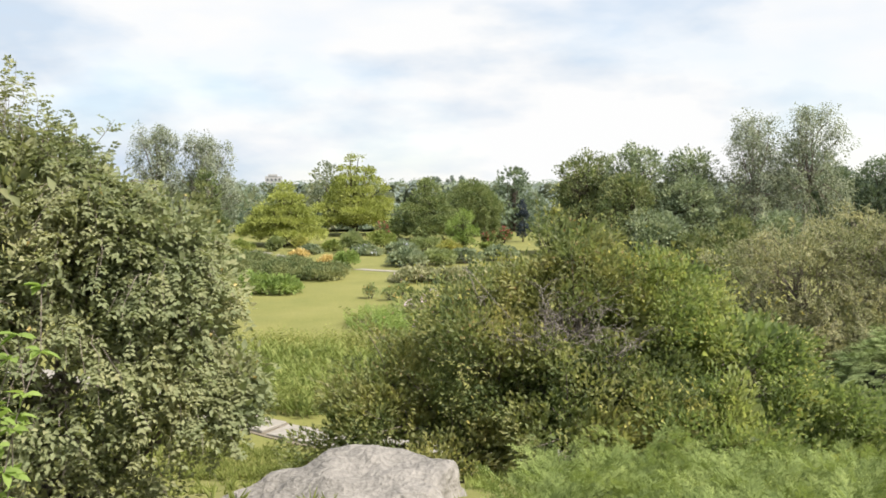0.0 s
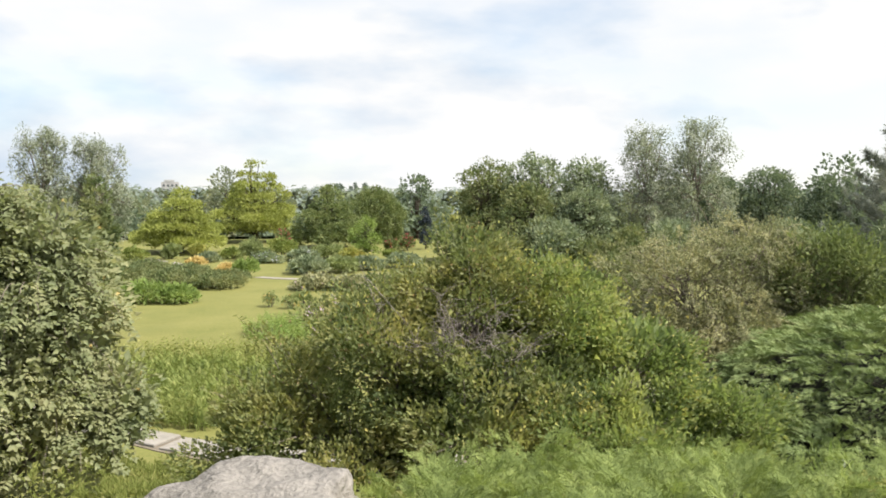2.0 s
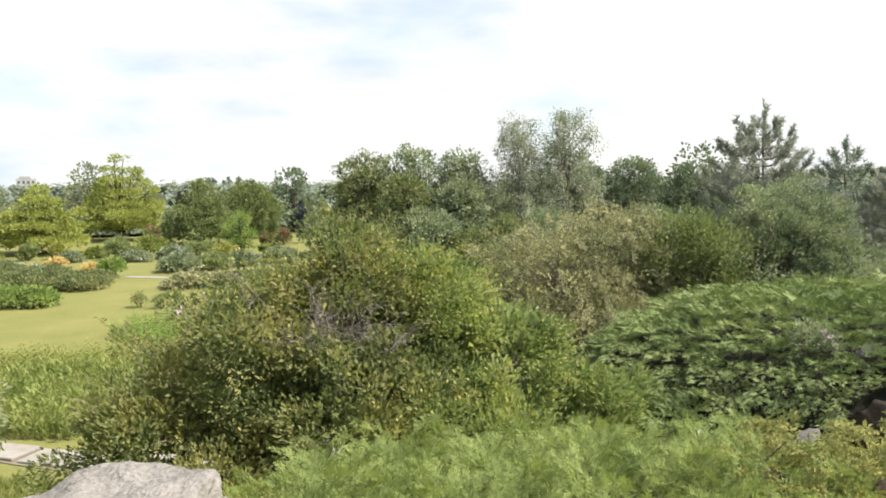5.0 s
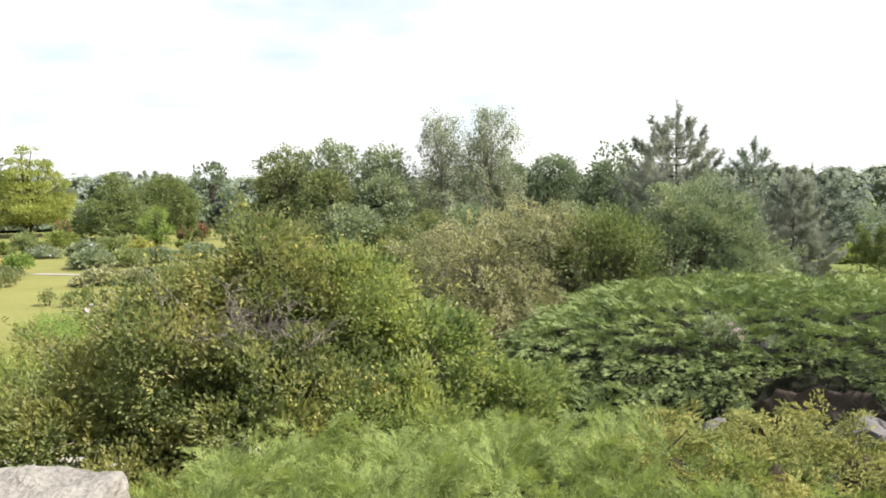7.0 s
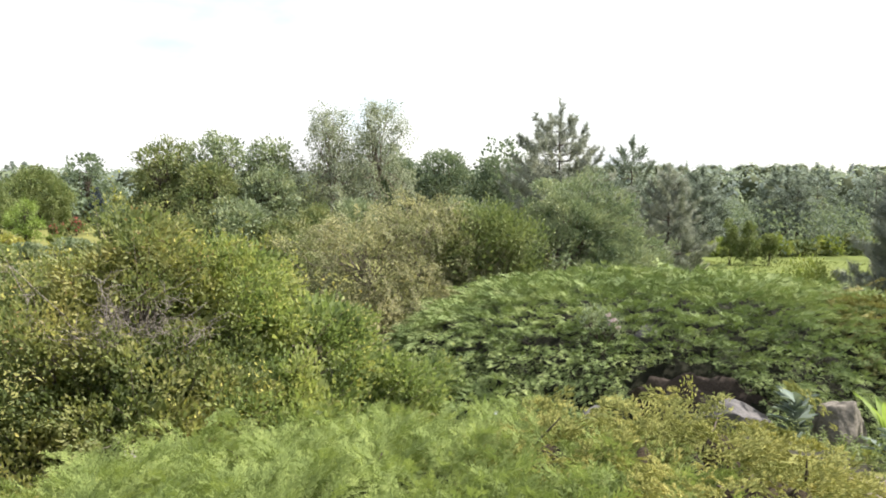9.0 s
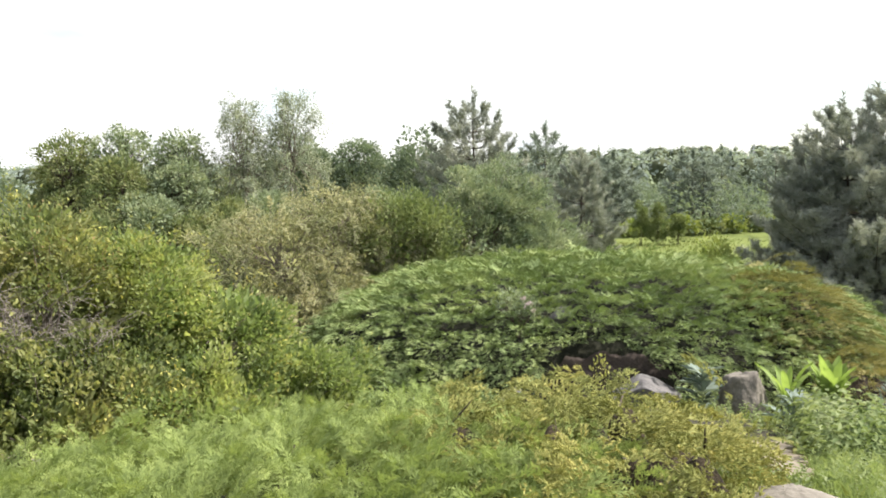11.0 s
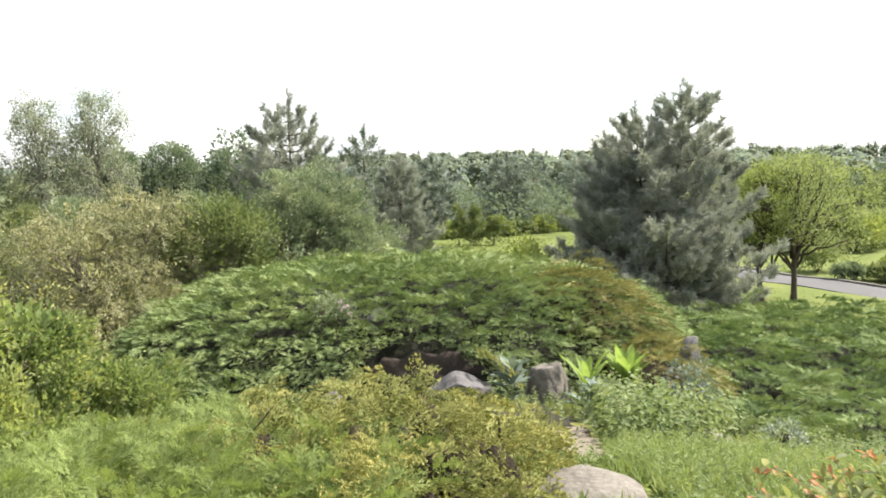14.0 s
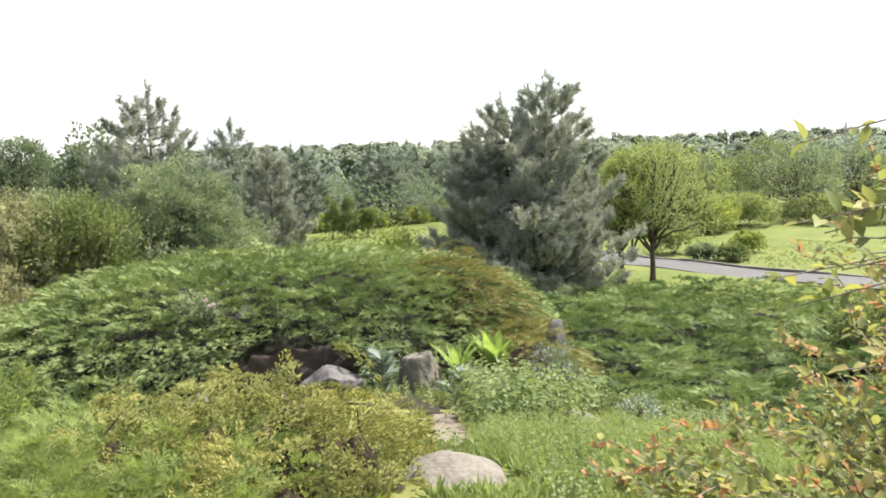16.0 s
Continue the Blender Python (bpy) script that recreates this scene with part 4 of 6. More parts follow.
def shingled_juniper(name, place, top, inside, box, spacing, sprays, bough, L, mat, label, seed, flow=(0, 0), loose=0.35, lift=0.32, uneven=0.06, sink=0.05, template=None, inner=None, step=0.1, upright=0.2, stubs=60):
    """A spreading juniper: flat plumes that overlap like shingles, each lifting its tip over the next one."""
    rng = np.random.default_rng(seed)
    ob = thing(name, place, label, "juniper")
    gx, gy = np.meshgrid(np.arange(box[0], box[1], spacing), np.arange(box[2], box[3], spacing), indexing="ij")
    Q = np.stack([gx.ravel(), gy.ravel()], 1)
    e = 0.12
    slope_at = lambda q: np.stack([top(q[:, 0] - e, q[:, 1]) - top(q[:, 0] + e, q[:, 1]), top(q[:, 0], q[:, 1] - e) - top(q[:, 0], q[:, 1] + e)], 1) / (2 * e)
    steep = np.minimum(np.linalg.norm(slope_at(Q), axis=1), 4.0)
    Q = np.repeat(Q, 1 + (rng.random(len(Q)) < steep % 1).astype(int) + steep.astype(int), 0)
    Q = Q + rng.uniform(-0.6, 0.6, Q.shape) * spacing
    Q = Q[inside(Q[:, 0], Q[:, 1])]
    m = len(Q)
    slope = slope_at(Q)
    slope = slope / np.maximum(np.linalg.norm(slope, axis=1, keepdims=True) / 1.3, 1.0)
    n = unit(np.concatenate([slope, np.full((m, 1), 1.25)], 1))
    ahead = unit(slope * 1.6 + np.array(flow) + loose * rng.normal(size=slope.shape))
    a3 = np.concatenate([ahead, np.zeros((m, 1))], 1)
    a3 = unit(a3 - n * (a3 * n).sum(1, keepdims=True))
    aside = np.cross(n, a3)
    C = np.concatenate([Q, top(Q[:, 0], Q[:, 1])[:, None]], 1) + n * (rng.normal(size=(m, 1)) * uneven)
    long, wide = bough[0] * rng.uniform(0.65, 1.3, m), bough[1] * rng.uniform(0.7, 1.3, m)
    k = m * sprays
    i = np.repeat(np.arange(m), sprays)
    s, w = rng.uniform(0, 1, k) ** 0.75, rng.uniform(-1, 1, k)
    half = 0.5 * wide[i] * np.sin(np.pi * (0.16 + 0.78 * s)) ** 0.8
    rise = lift * long[i] * (s - 0.35 * s ** 3) - 0.3 * half * w * w
    P = C[i] + a3[i] * (long[i] * (s - 0.45))[:, None] + aside[i] * (w * half)[:, None] + n[i] * rise[:, None] + rng.normal(size=(k, 3)) * 0.012
    A = a3[i] * 0.9 + aside[i] * (0.75 * w)[:, None] + n[i] * (0.5 - 0.2 * s)[:, None] + np.array([0, 0, upright]) + 0.22 * rng.normal(size=(k, 3))
    V, F = stamp(*(template or BRUSH), P, A, n[i] + 0.4 * rng.normal(size=(k, 3)), L * rng.uniform(0.65, 1.3, k))
    part_np("foliage", (V - np.array(place), F), mat, ob, kind="stuff")
    # a dark solid sheet under the plumes stands in for twigs and gap shade
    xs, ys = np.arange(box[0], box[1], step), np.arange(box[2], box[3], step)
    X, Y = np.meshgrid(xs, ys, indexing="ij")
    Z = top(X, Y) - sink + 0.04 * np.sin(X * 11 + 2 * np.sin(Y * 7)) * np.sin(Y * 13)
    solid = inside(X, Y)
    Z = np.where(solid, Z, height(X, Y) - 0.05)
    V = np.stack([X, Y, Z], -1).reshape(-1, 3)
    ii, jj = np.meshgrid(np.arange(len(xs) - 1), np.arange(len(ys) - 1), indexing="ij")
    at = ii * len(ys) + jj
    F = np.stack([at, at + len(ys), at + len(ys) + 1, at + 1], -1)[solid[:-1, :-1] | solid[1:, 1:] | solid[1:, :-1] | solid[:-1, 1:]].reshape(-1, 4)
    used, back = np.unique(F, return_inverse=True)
    part_np("twig_shade_sheet", (V[used] - np.array(place), back.reshape(-1, 4)), inner or M_INNER, ob, "dark sheet of twigs and painted gap shade", kind="stuff")
    b = rng.choice(m, min(stubs, m), replace=False)
    low = C[b] - a3[b] * long[b, None] * 0.6 - np.array([0, 0, 0.22])
    V, F = tubes(arcs(low, C[b] + a3[b] * long[b, None] * 0.35, rng, 5, 0.05), np.linspace(0.011, 0.003, 5)[None].repeat(len(b), 0), 4)
    part_np("branchwork", (V - np.array(place), F), M_BARK, ob, smooth=True, kind="stuff")
    return ob


def wood_floor(x, y):
    """Where trees stand close: behind the border, behind the pines and beyond the meadow."""
    r, az = np.hypot(x, y), np.degrees(np.arctan2(x, y))
    return (r > np.where(az < 28, 96, np.where(az < 60, 63, 92))) & (r < 150) & (az > -36) & (az < 96)


bed("woodland_floor", wood_floor, (-95, 152, -16, 152), "dark shaded floor of the wood round the park", 2.5, 0.3, M_FLOOR_AND_SHADE, "woodland floor")
bed("woodland_floor", lambda x, y: (np.hypot(x, y) > 142) & (np.hypot(x, y) < 900), (-620, 900, -140, 900), "dark wooded ground of the far hills", 14.0, 0.9, M_FLOOR_AND_SHADE, "woodland floor")
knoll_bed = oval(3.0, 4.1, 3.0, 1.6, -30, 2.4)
bed("planting_bed", lambda x, y: knoll_bed(x, y) & (np.hypot(x - 4.4, y - 2.2) > 0.95), (-2, 9.5, 1, 9), "litter with painted shade under the knoll's junipers", 0.1, 0.0)
bed("planting_bed", oval(1.9, 11.6, 4.4, 2.4, 0, 2.4), (-4, 8, 8, 15), "litter with painted shade under the large bush")
bed("planting_bed", oval(-3.0, 5.3, 1.7, 1.5), (-6, 0, 2, 8), "litter with painted shade under the rose bush")
mound_foot = oval(7.3, 11.4, 1.9, 1.5, -60, 2.4)
foot_hump = hump(7.3, 11.4, 2.1, 1.7, 0.95, -60, 0.6)


def mound_test(x, y):
    return (mound_share(x, y) > 0.004) | mound_foot(x, y)


def mound_top(x, y):
    return np.maximum(np.where(mound_share(x, y) > 0, mound_surface(x, y), 0), height(x, y) + foot_hump(x, y))


def spread(h, lump=0.0, long=0.6):
    """A low plant's upper surface: its hump over the ground, broken into uneven lumps."""
    k = 2 * math.pi / long
    return lambda x, y: height(x, y) + h(x, y) + lump * (np.sin(k * x + 1.3 * np.sin(0.7 * k * y)) * np.sin(k * y + 1.1 * np.sin(0.6 * k * x + 1)) + 0.5 * np.sin(0.53 * k * (x + y))) * np.sqrt(np.clip(h(x, y), 0, 0.3) / 0.3)


bed("meadow", oval(44, 16, 22, 26, -10, 2.4), (20, 68, -14, 44), "sunny yellow-green meadow on both sides of the drive", 1.2, 0.06, M_MEADOW, "meadow")
bed("planting_bed", oval(9.7, 6.2, 2.5, 1.7, 55), (6, 14, 3, 10), "litter with painted shade among the stones below the mound", 0.1, 0.005)
bed("planting_bed", mound_test, (4, 22, 5, 22), "litter with painted shade under the mound's juniper")
bed("planting_bed", oval(20, 5.0, 7.4, 4.5, 20, 2.6), (12, 29, -2, 12), "litter with painted shade under the creeping juniper")
bed("planting_bed", oval(10.5, 18.2, 6.5, 2.6, -5, 2.4), (3, 18, 14, 22), "litter with painted shade under the wild rose thicket")
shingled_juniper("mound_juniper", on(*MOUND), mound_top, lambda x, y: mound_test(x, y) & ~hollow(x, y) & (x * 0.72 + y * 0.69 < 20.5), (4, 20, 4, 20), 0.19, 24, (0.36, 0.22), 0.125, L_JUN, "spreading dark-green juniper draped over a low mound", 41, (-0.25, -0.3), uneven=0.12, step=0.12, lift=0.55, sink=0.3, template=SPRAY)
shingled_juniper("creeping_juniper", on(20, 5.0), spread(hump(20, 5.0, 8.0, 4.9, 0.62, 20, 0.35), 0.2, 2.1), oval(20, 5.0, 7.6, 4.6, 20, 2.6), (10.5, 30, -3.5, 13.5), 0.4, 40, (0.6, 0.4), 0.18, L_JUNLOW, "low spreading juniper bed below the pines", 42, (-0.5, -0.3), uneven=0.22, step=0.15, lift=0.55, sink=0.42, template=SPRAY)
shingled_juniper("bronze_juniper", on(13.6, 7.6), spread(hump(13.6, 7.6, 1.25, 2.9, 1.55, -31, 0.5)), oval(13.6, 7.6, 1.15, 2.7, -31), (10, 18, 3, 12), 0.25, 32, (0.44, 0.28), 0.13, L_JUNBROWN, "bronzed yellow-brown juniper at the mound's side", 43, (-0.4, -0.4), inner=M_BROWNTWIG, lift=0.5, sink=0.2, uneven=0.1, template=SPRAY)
shingled_juniper("feathery_juniper", on(2.3, 4.4), spread(hump(2.3, 4.4, 2.15, 1.9, 0.19, -30), 0.05, 0.6), oval(2.3, 4.4, 1.9, 1.7, -30, 2.4), (-1, 6, 1.5, 8), 0.13, 30, (0.26, 0.17), 0.1, L_JUNFINE, "soft light-green feathery juniper beside the boulder", 44, (0.4, -0.35), 0.9, 0.9, 0.09, 0.12, FEATHER, step=0.07, upright=0.45)
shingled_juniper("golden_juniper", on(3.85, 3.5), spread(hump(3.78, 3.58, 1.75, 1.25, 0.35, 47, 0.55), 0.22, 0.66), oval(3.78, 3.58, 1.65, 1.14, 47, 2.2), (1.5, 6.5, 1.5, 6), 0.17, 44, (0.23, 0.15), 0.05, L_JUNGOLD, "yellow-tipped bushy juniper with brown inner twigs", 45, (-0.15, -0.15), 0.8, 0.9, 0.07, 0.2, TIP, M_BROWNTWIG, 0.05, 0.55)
shingled_juniper("feathery_juniper", on(2.45, 2.8), spread(hump(2.45, 2.8, 0.8, 0.62, 0.16, 47)), oval(2.45, 2.8, 0.66, 0.48, 47, 2.2), (1.2, 4, 1.5, 4), 0.12, 24, (0.2, 0.14), 0.11, L_JUNFINE, "small light-green juniper before the golden one", 46, (0.3, -0.4), 0.9, 0.9, 0.06, 0.08, FEATHER, step=0.06, upright=0.45)
# ---------- stones and the bank ----------
stone("boulder", (-0.66, 5.75, ground_at(-0.72, 5.8) - 0.15), (1.35, 1.0, 0.85), M_GRANITE, "pale grey weathered granite boulder on the knoll", 4, 0, 6,
      faces=((-0.3, -0.12, 1, 0.4), (-0.12, -0.45, 1, 0.5), (1, -0.1, 0.3, 0.56), (0.6, -0.7, 0.3, 0.66), (-0.7, 0.6, 0.6, 0.6), (0.1, 1, 0.3, 0.6), (-0.3, -1, 0.5, 0.6), (-0.9, -0.2, 0.75, 0.66), (0.5, 0.6, 0.7, 0.62), (0.25, 0.1, 1, 0.56)))
stone("rock", (9.95, 6.6, 1.7), (0.4, 0.38, 0.6), M_BROWNROCK, "upright brownish-grey boulder beside the dirt path", 7, 0, 5, faces=((-0.1, 0.1, 1, 0.86), (0.75, -0.1, 0.75, 0.74), (-1, -0.2, 0.2, 0.72), (0.3, -1, 0.25, 0.62), (1, -0.2, 0, 0.8), (-0.6, -0.7, 0.55, 0.78)))
stone("rock", (9.5, 8.05, 1.66), (0.56, 0.42, 0.32), M_DARKROCK, "broad dark grey slab below the bare bank", 9, -40)
stone("rock", (7.85, 9.2, 1.6), (0.26, 0.2, 0.24), M_DARKROCK, "small grey stone half hidden by juniper", 12, 10, 3)
stone("rock", (9.72, 10.1, 2.47), (0.34, 0.26, 0.24), M_DARKROCK, "dark rock among the mound's juniper", 13, 30, 3)
stone("rock", (13.6, 6.22, 1.12), (0.36, 0.3, 0.98), M_DARKROCK, "tall brownish standing stone beside bronze juniper", 15, 0)
stone("flat_stone", (9.0, 3.75, 1.93), (0.45, 0.32, 0.12), M_BROWNROCK, "flat pale stone among the weeds", 16, 25)
stone("flat_stone", (9.6, 4.6, 1.85), (0.4, 0.3, 0.14), M_DARKROCK, "flat brown stone among the weeds", 17, 60)
stone("stepping_stone", on(4.42, 2.34, 0.0), (0.44, 0.36, 0.08), M_BROWNROCK, "worn pale stepping stone at the dirt path", 18, 40)
stone("earth_bank", (9.5, 8.92, 1.24), (1.25, 0.4, 0.98), M_SOIL, "bare brown earth bank under overhanging juniper", 19, -44, 5, "soil bank", rugged=0.55)
DIRT = [(5.5, 3.05), (6.06, 3.42), (6.9, 4.05), (7.6, 4.7)]
ribbon("dirt_path", DIRT, 0.3, M_DIRT, "narrow trodden dirt path down the knoll", "path", 0.05, 0.16, 0.08, 0.3)


# ---------- paved path below the knoll ----------
def paved_path():
    line = np.array([(-13.6, 23.1), (-10.2, 21.4), (-7.3, 19.7), (-4.1, 17.3), (-1.9, 15.9), (0.5, 14.9), (3.0, 14.4)])
    base = ribbon("paved_path", line, 0.95, M_DIRT, "pale stone slab path below the knoll", "path", 0.012)
    s = np.concatenate([[0], np.cumsum(np.linalg.norm(np.diff(line, axis=0), axis=1))])
    rng = random.Random(5)
    q = 0.4
    while q < s[-1] - 0.4:
        w = rng.uniform(0.78, 1.0)
        x, y = np.interp(q, s, line[:, 0]), np.interp(q, s, line[:, 1])
        x2, y2 = np.interp(q + 0.3, s, line[:, 0]), np.interp(q + 0.3, s, line[:, 1])
        a = math.atan2(y2 - y, x2 - x)
        bm = bmesh.new()
        bmesh.ops.create_cube(bm, size=1.0)
        bmesh.ops.scale(bm, vec=(w, rng.uniform(0.68, 0.78), 0.07), verts=bm.verts)
        bmesh.ops.bevel(bm, geom=bm.edges[:], offset=0.014, segments=1, affect="EDGES")
        ob = part("slab", bm, M_PAVING, base)
        ob.location = (x, y, ground_at(x, y) + 0.03 + rng.uniform(-0.006, 0.012))
        ob.rotation_euler = (rng.uniform(-0.02, 0.02), rng.uniform(-0.02, 0.02), a + rng.uniform(-0.05, 0.05))
        q += w + 0.04


paved_path()


# ---------- low growth ----------
def shoot_template(k, seed, leaf=0.26, width=0.08, close=0.5):
    """An upright leafy shoot one high."""
    rng = np.random.default_rng(seed)
    z = np.linspace(0.08, 1.0, k)
    a = np.arange(k) * 2.4
    d = np.stack([np.cos(a), np.sin(a), np.full(k, close)], 1)
    P = np.stack([np.zeros(k), np.zeros(k), z], 1)
    V, F = leaves(P, d, np.tile([0, 0, 1.0], (k, 1)) + 0.3 * rng.normal(size=(k, 3)), leaf * rng.uniform(0.7, 1.2, k) * (1.15 - 0.6 * z), width)
    return np.stack([V[:, 2], V[:, 0], V[:, 1]], 1), F


SHOOT = shoot_template(12, 3)
HERB = shoot_template(16, 4, 0.22, 0.075, 0.35)
PLUME = spray_template(15, 22, 0.05, 0.28, 0.9, 9)
FINE = spray_template(18, 24, 0.03, 0.3, 1.2, 8)
BLADES = (lambda a: (np.concatenate([[[0, math.cos(t) * 0.03, math.sin(t) * 0.03], [0, -math.cos(t) * 0.03, -math.sin(t) * 0.03], [0.55, math.sin(t) * 0.12, math.cos(t) * 0.12], [1.0 - 0.3 * (k % 3) / 3, math.sin(t) * 0.42, math.cos(t) * 0.42]] for k, t in enumerate(a)]).astype(float), np.concatenate([[[4 * k, 4 * k + 1, 4 * k + 2], [4 * k + 2, 4 * k + 1, 4 * k + 3]] for k in range(len(a))])))(np.arange(7) * 0.9)

SHORT = (BLADES[0][:12], BLADES[1][:6])


def drift(name, inside, box, n, tall, mat, label, seed, template, lean=0.22, category="plants", kind="stuff", rim=0.0):
    """Many upright shoots or grass tufts standing on the ground."""
    rng = np.random.default_rng(seed)
    Q = np.stack([rng.uniform(box[0], box[1], n * 5), rng.uniform(box[2], box[3], n * 5)], 1)
    Q = Q[inside(Q[:, 0], Q[:, 1]) & off_path(Q[:, 0], Q[:, 1])][:n]
    P = np.concatenate([Q, height(Q[:, 0], Q[:, 1])[:, None] - 0.02], 1)
    A = np.array([0, 0, 1.0]) + lean * rng.normal(size=P.shape)
    me = mesh_of(name, *stamp(*template, P, A, balls(rng, len(P)), tall * rng.uniform(0.55, 1.2, len(P))), mat)
    return tagged(new(name, me), label, category, kind=kind)


def off_path(x, y):
    """Clear of the dirt path, the stepping stone and the flat stones."""
    near = np.full(np.shape(x), 9.0)
    for (ax, ay), (bx, by) in zip(DIRT, DIRT[1:]):
        t = np.clip(((x - ax) * (bx - ax) + (y - ay) * (by - ay)) / ((bx - ax) ** 2 + (by - ay) ** 2), 0, 1)
        near = np.minimum(near, np.hypot(x - ax - t * (bx - ax), y - ay - t * (by - ay)))
    for cx, cy, r in ((4.42, 2.34, 0.5), (9.0, 3.75, 0.5), (9.6, 4.6, 0.4), (9.95, 6.6, 0.5), (8.6, 3.4, 0.35)):
        near = np.minimum(near, np.hypot(x - cx, y - cy) - r + 0.22)
    return near > 0.22


def knoll_free(x, y):
    r = np.hypot(x, y)
    return r > 1.5


drift("rough_grass", lambda x, y: knoll_free(x, y) & (np.hypot(x, y) < 16.5), (-12, 17, 0, 17), 3600, 0.17, L_GRASS, "rough unmown grass covering the knoll's slopes", 61, BLADES, 0.35, "grass")
drift("path_verge", lambda x, y: (y + 0.68 * x > 10.2) & (y + 0.68 * x < 13.3), (-9, 1, 9, 20), 2600, 0.2, L_GRASS, "tufted grass bank in front of the paved path", 62, BLADES, 0.35, "grass")
drift("perennial_bed", oval(-3.7, 20.5, 3.0, 2.5, -25, 2.6), (-8, 1, 16, 25), 2300, 0.72, L_BRIGHT, "dense bright-green bed of upright perennials", 63, PLUME, 0.16, "flower bed")
drift("perennial_bed", oval(-3.4, 25.0, 3.2, 1.3, -5, 2.4), (-8, 1, 22, 28), 700, 0.55, L_GRASS, "straw-tinted seeding grasses behind the perennials", 64, SHOOT, 0.2, "flower bed")
drift("bluish_perennial_bed", oval(-1.2, 30.0, 2.3, 3.0, 0, 2.4), (-5, 3, 26, 34), 1100, 0.5, L_SPRING, "fresh green bed of leafy perennials on the lawn", 65, SHOOT, 0.2, "flower bed")
weeds = oval(8.9, 4.6, 2.0, 1.0, 30, 2.4)
drift("weed_patch", lambda x, y: weeds(x, y) & (y + 0.2 < 0.61 * (x - 0.38)), (4, 12, 1, 9), 1700, 0.6, L_HERB, "pale green weeds beside the dirt path", 66, HERB, 0.6, "weeds")
drift("weed_patch", oval(9.9, 6.0, 2.3, 1.3, 55), (6, 14, 3, 10), 700, 0.26, L_HERB, "low green weeds among the stones", 59, HERB, 0.6, "weeds")
drift("weed_patch", oval(12.2, 2.6, 3.4, 1.6, 20), (7, 17, -1, 7), 900, 0.42, L_HERB, "green weeds before the creeping juniper", 56, HERB, 0.6, "weeds")
drift("weed_patch", oval(12.7, 4.9, 0.8, 1.8, 5), (10, 15, 2, 8), 330, 0.5, L_HERB, "tall grey-green weeds at the creeping juniper's edge", 54, HERB, 0.4, "weeds")
drift("weed_patch", oval(6.6, 2.4, 2.6, 1.4, 25), (3, 11, -1, 6), 1500, 0.24, L_HERB, "leafy green weeds on the knoll", 55, HERB, 0.6, "weeds")
drift("weed_patch", oval(7.2, 2.2, 2.6, 1.5, 25, 2.4), (3, 12, -1, 6), 3800, 0.27, L_FRESH, "feathery pale green weeds on the knoll", 67, FINE, 0.5, "weeds")
drift("knoll_grass", oval(5.6, 1.9, 2.1, 1.35, 30, 2.4), (2, 9, -1, 6), 4000, 0.16, L_FRESH, "fresh green grass beside the stepping stone", 68, BLADES, 0.45, "grass")
drift("meadow_grass", oval(37, 29, 12, 7, -35), (24, 50, 16, 42), 6000, 0.22, L_MEADOW, "green unmown grass before the pines", 53, SHORT, 0.35, "grass")
drift("tall_grass", oval(15.6, 12.6, 1.2, 0.8, 40), (13, 19, 10, 15), 160, 1.15, L_FRESH, "pale feathery grasses at the mound's crest", 57, FINE, 0.2, "grass")
drift("meadow_grass", lambda x, y: np.abs(x - 33 - 0.25 * (y - 6)) > 1.7, (25, 46, -6, 22), 9000, 0.14, L_MEADOW, "sunny yellow-green meadow grass beside the drive", 69, BLADES, 0.35, "grass")


def rosette(name, place, n, L, W, mat, label, seed, upright=0.9, bend=0.35, spread=0.35, stem=0.0):
    """A plant of broad arching leaves from one root, each leaf a bent strip."""
    ob = thing(name, place, label, "plant")
    rng = np.random.default_rng(seed)
    for q in range(n):
        a = q * 2.4 + rng.uniform(-0.3, 0.3)
        rise = upright * rng.uniform(0.7, 1.2)
        out = np.array([math.cos(a), math.sin(a), 0])
        side = np.array([-math.sin(a), math.cos(a), 0])
        s = np.linspace(0, 1, 7)
        mid = L * rng.uniform(0.75, 1.15) * (out * (s + bend * s * s)[:, None] * spread * rng.uniform(0.5, 1.4) + np.array([0, 0, 1.0]) * (rise * s - bend * rise * s ** 2.4)[:, None])
        mid[:, 2] += stem * q / n
        w = W * (1 - 0.3 * q / n) * np.sin(np.pi * np.clip(s * 0.93 + 0.07, 0, 1)) ** 0.8
        V = np.concatenate([mid - side * w[:, None] / 2 + [0, 0, 0.03], mid, mid + side * w[:, None] / 2 + [0, 0, 0.03]])
        F = np.concatenate([[[k, k + 7, k + 8, k + 1], [k + 7, k + 14, k + 15, k + 8]] for k in range(6)])
        part_np("leaf", (V, F), mat, ob, smooth=True)
    return ob


rosette("dock_plant", (10.6, 5.75, 1.72), 30, 0.58, 0.2, L_DOCK, "bright green broad-leaved plant with upright leaves", 71, 1.35, 0.25, 0.38, 0.2)
rosette("dock_plant", (10.3, 6.2, 1.75), 9, 0.62, 0.12, L_DOCK, "bright green narrow upright-leaved plant", 72, 1.2, 0.3, 0.5, 0.1)
rosette("mullein_plant", (9.35, 6.85, 1.72), 34, 0.42, 0.15, L_MULLEIN, "grey felted mullein with large leaves beside the boulder", 73, 0.8, 0.4, 0.55, 0.5)
rosette("mullein_plant", on(9.15, 5.35), 26, 0.34, 0.12, L_MULLEIN, "grey felted mullein with broad leaves among the weeds", 75, 0.85, 0.4, 0.6, 0.35)
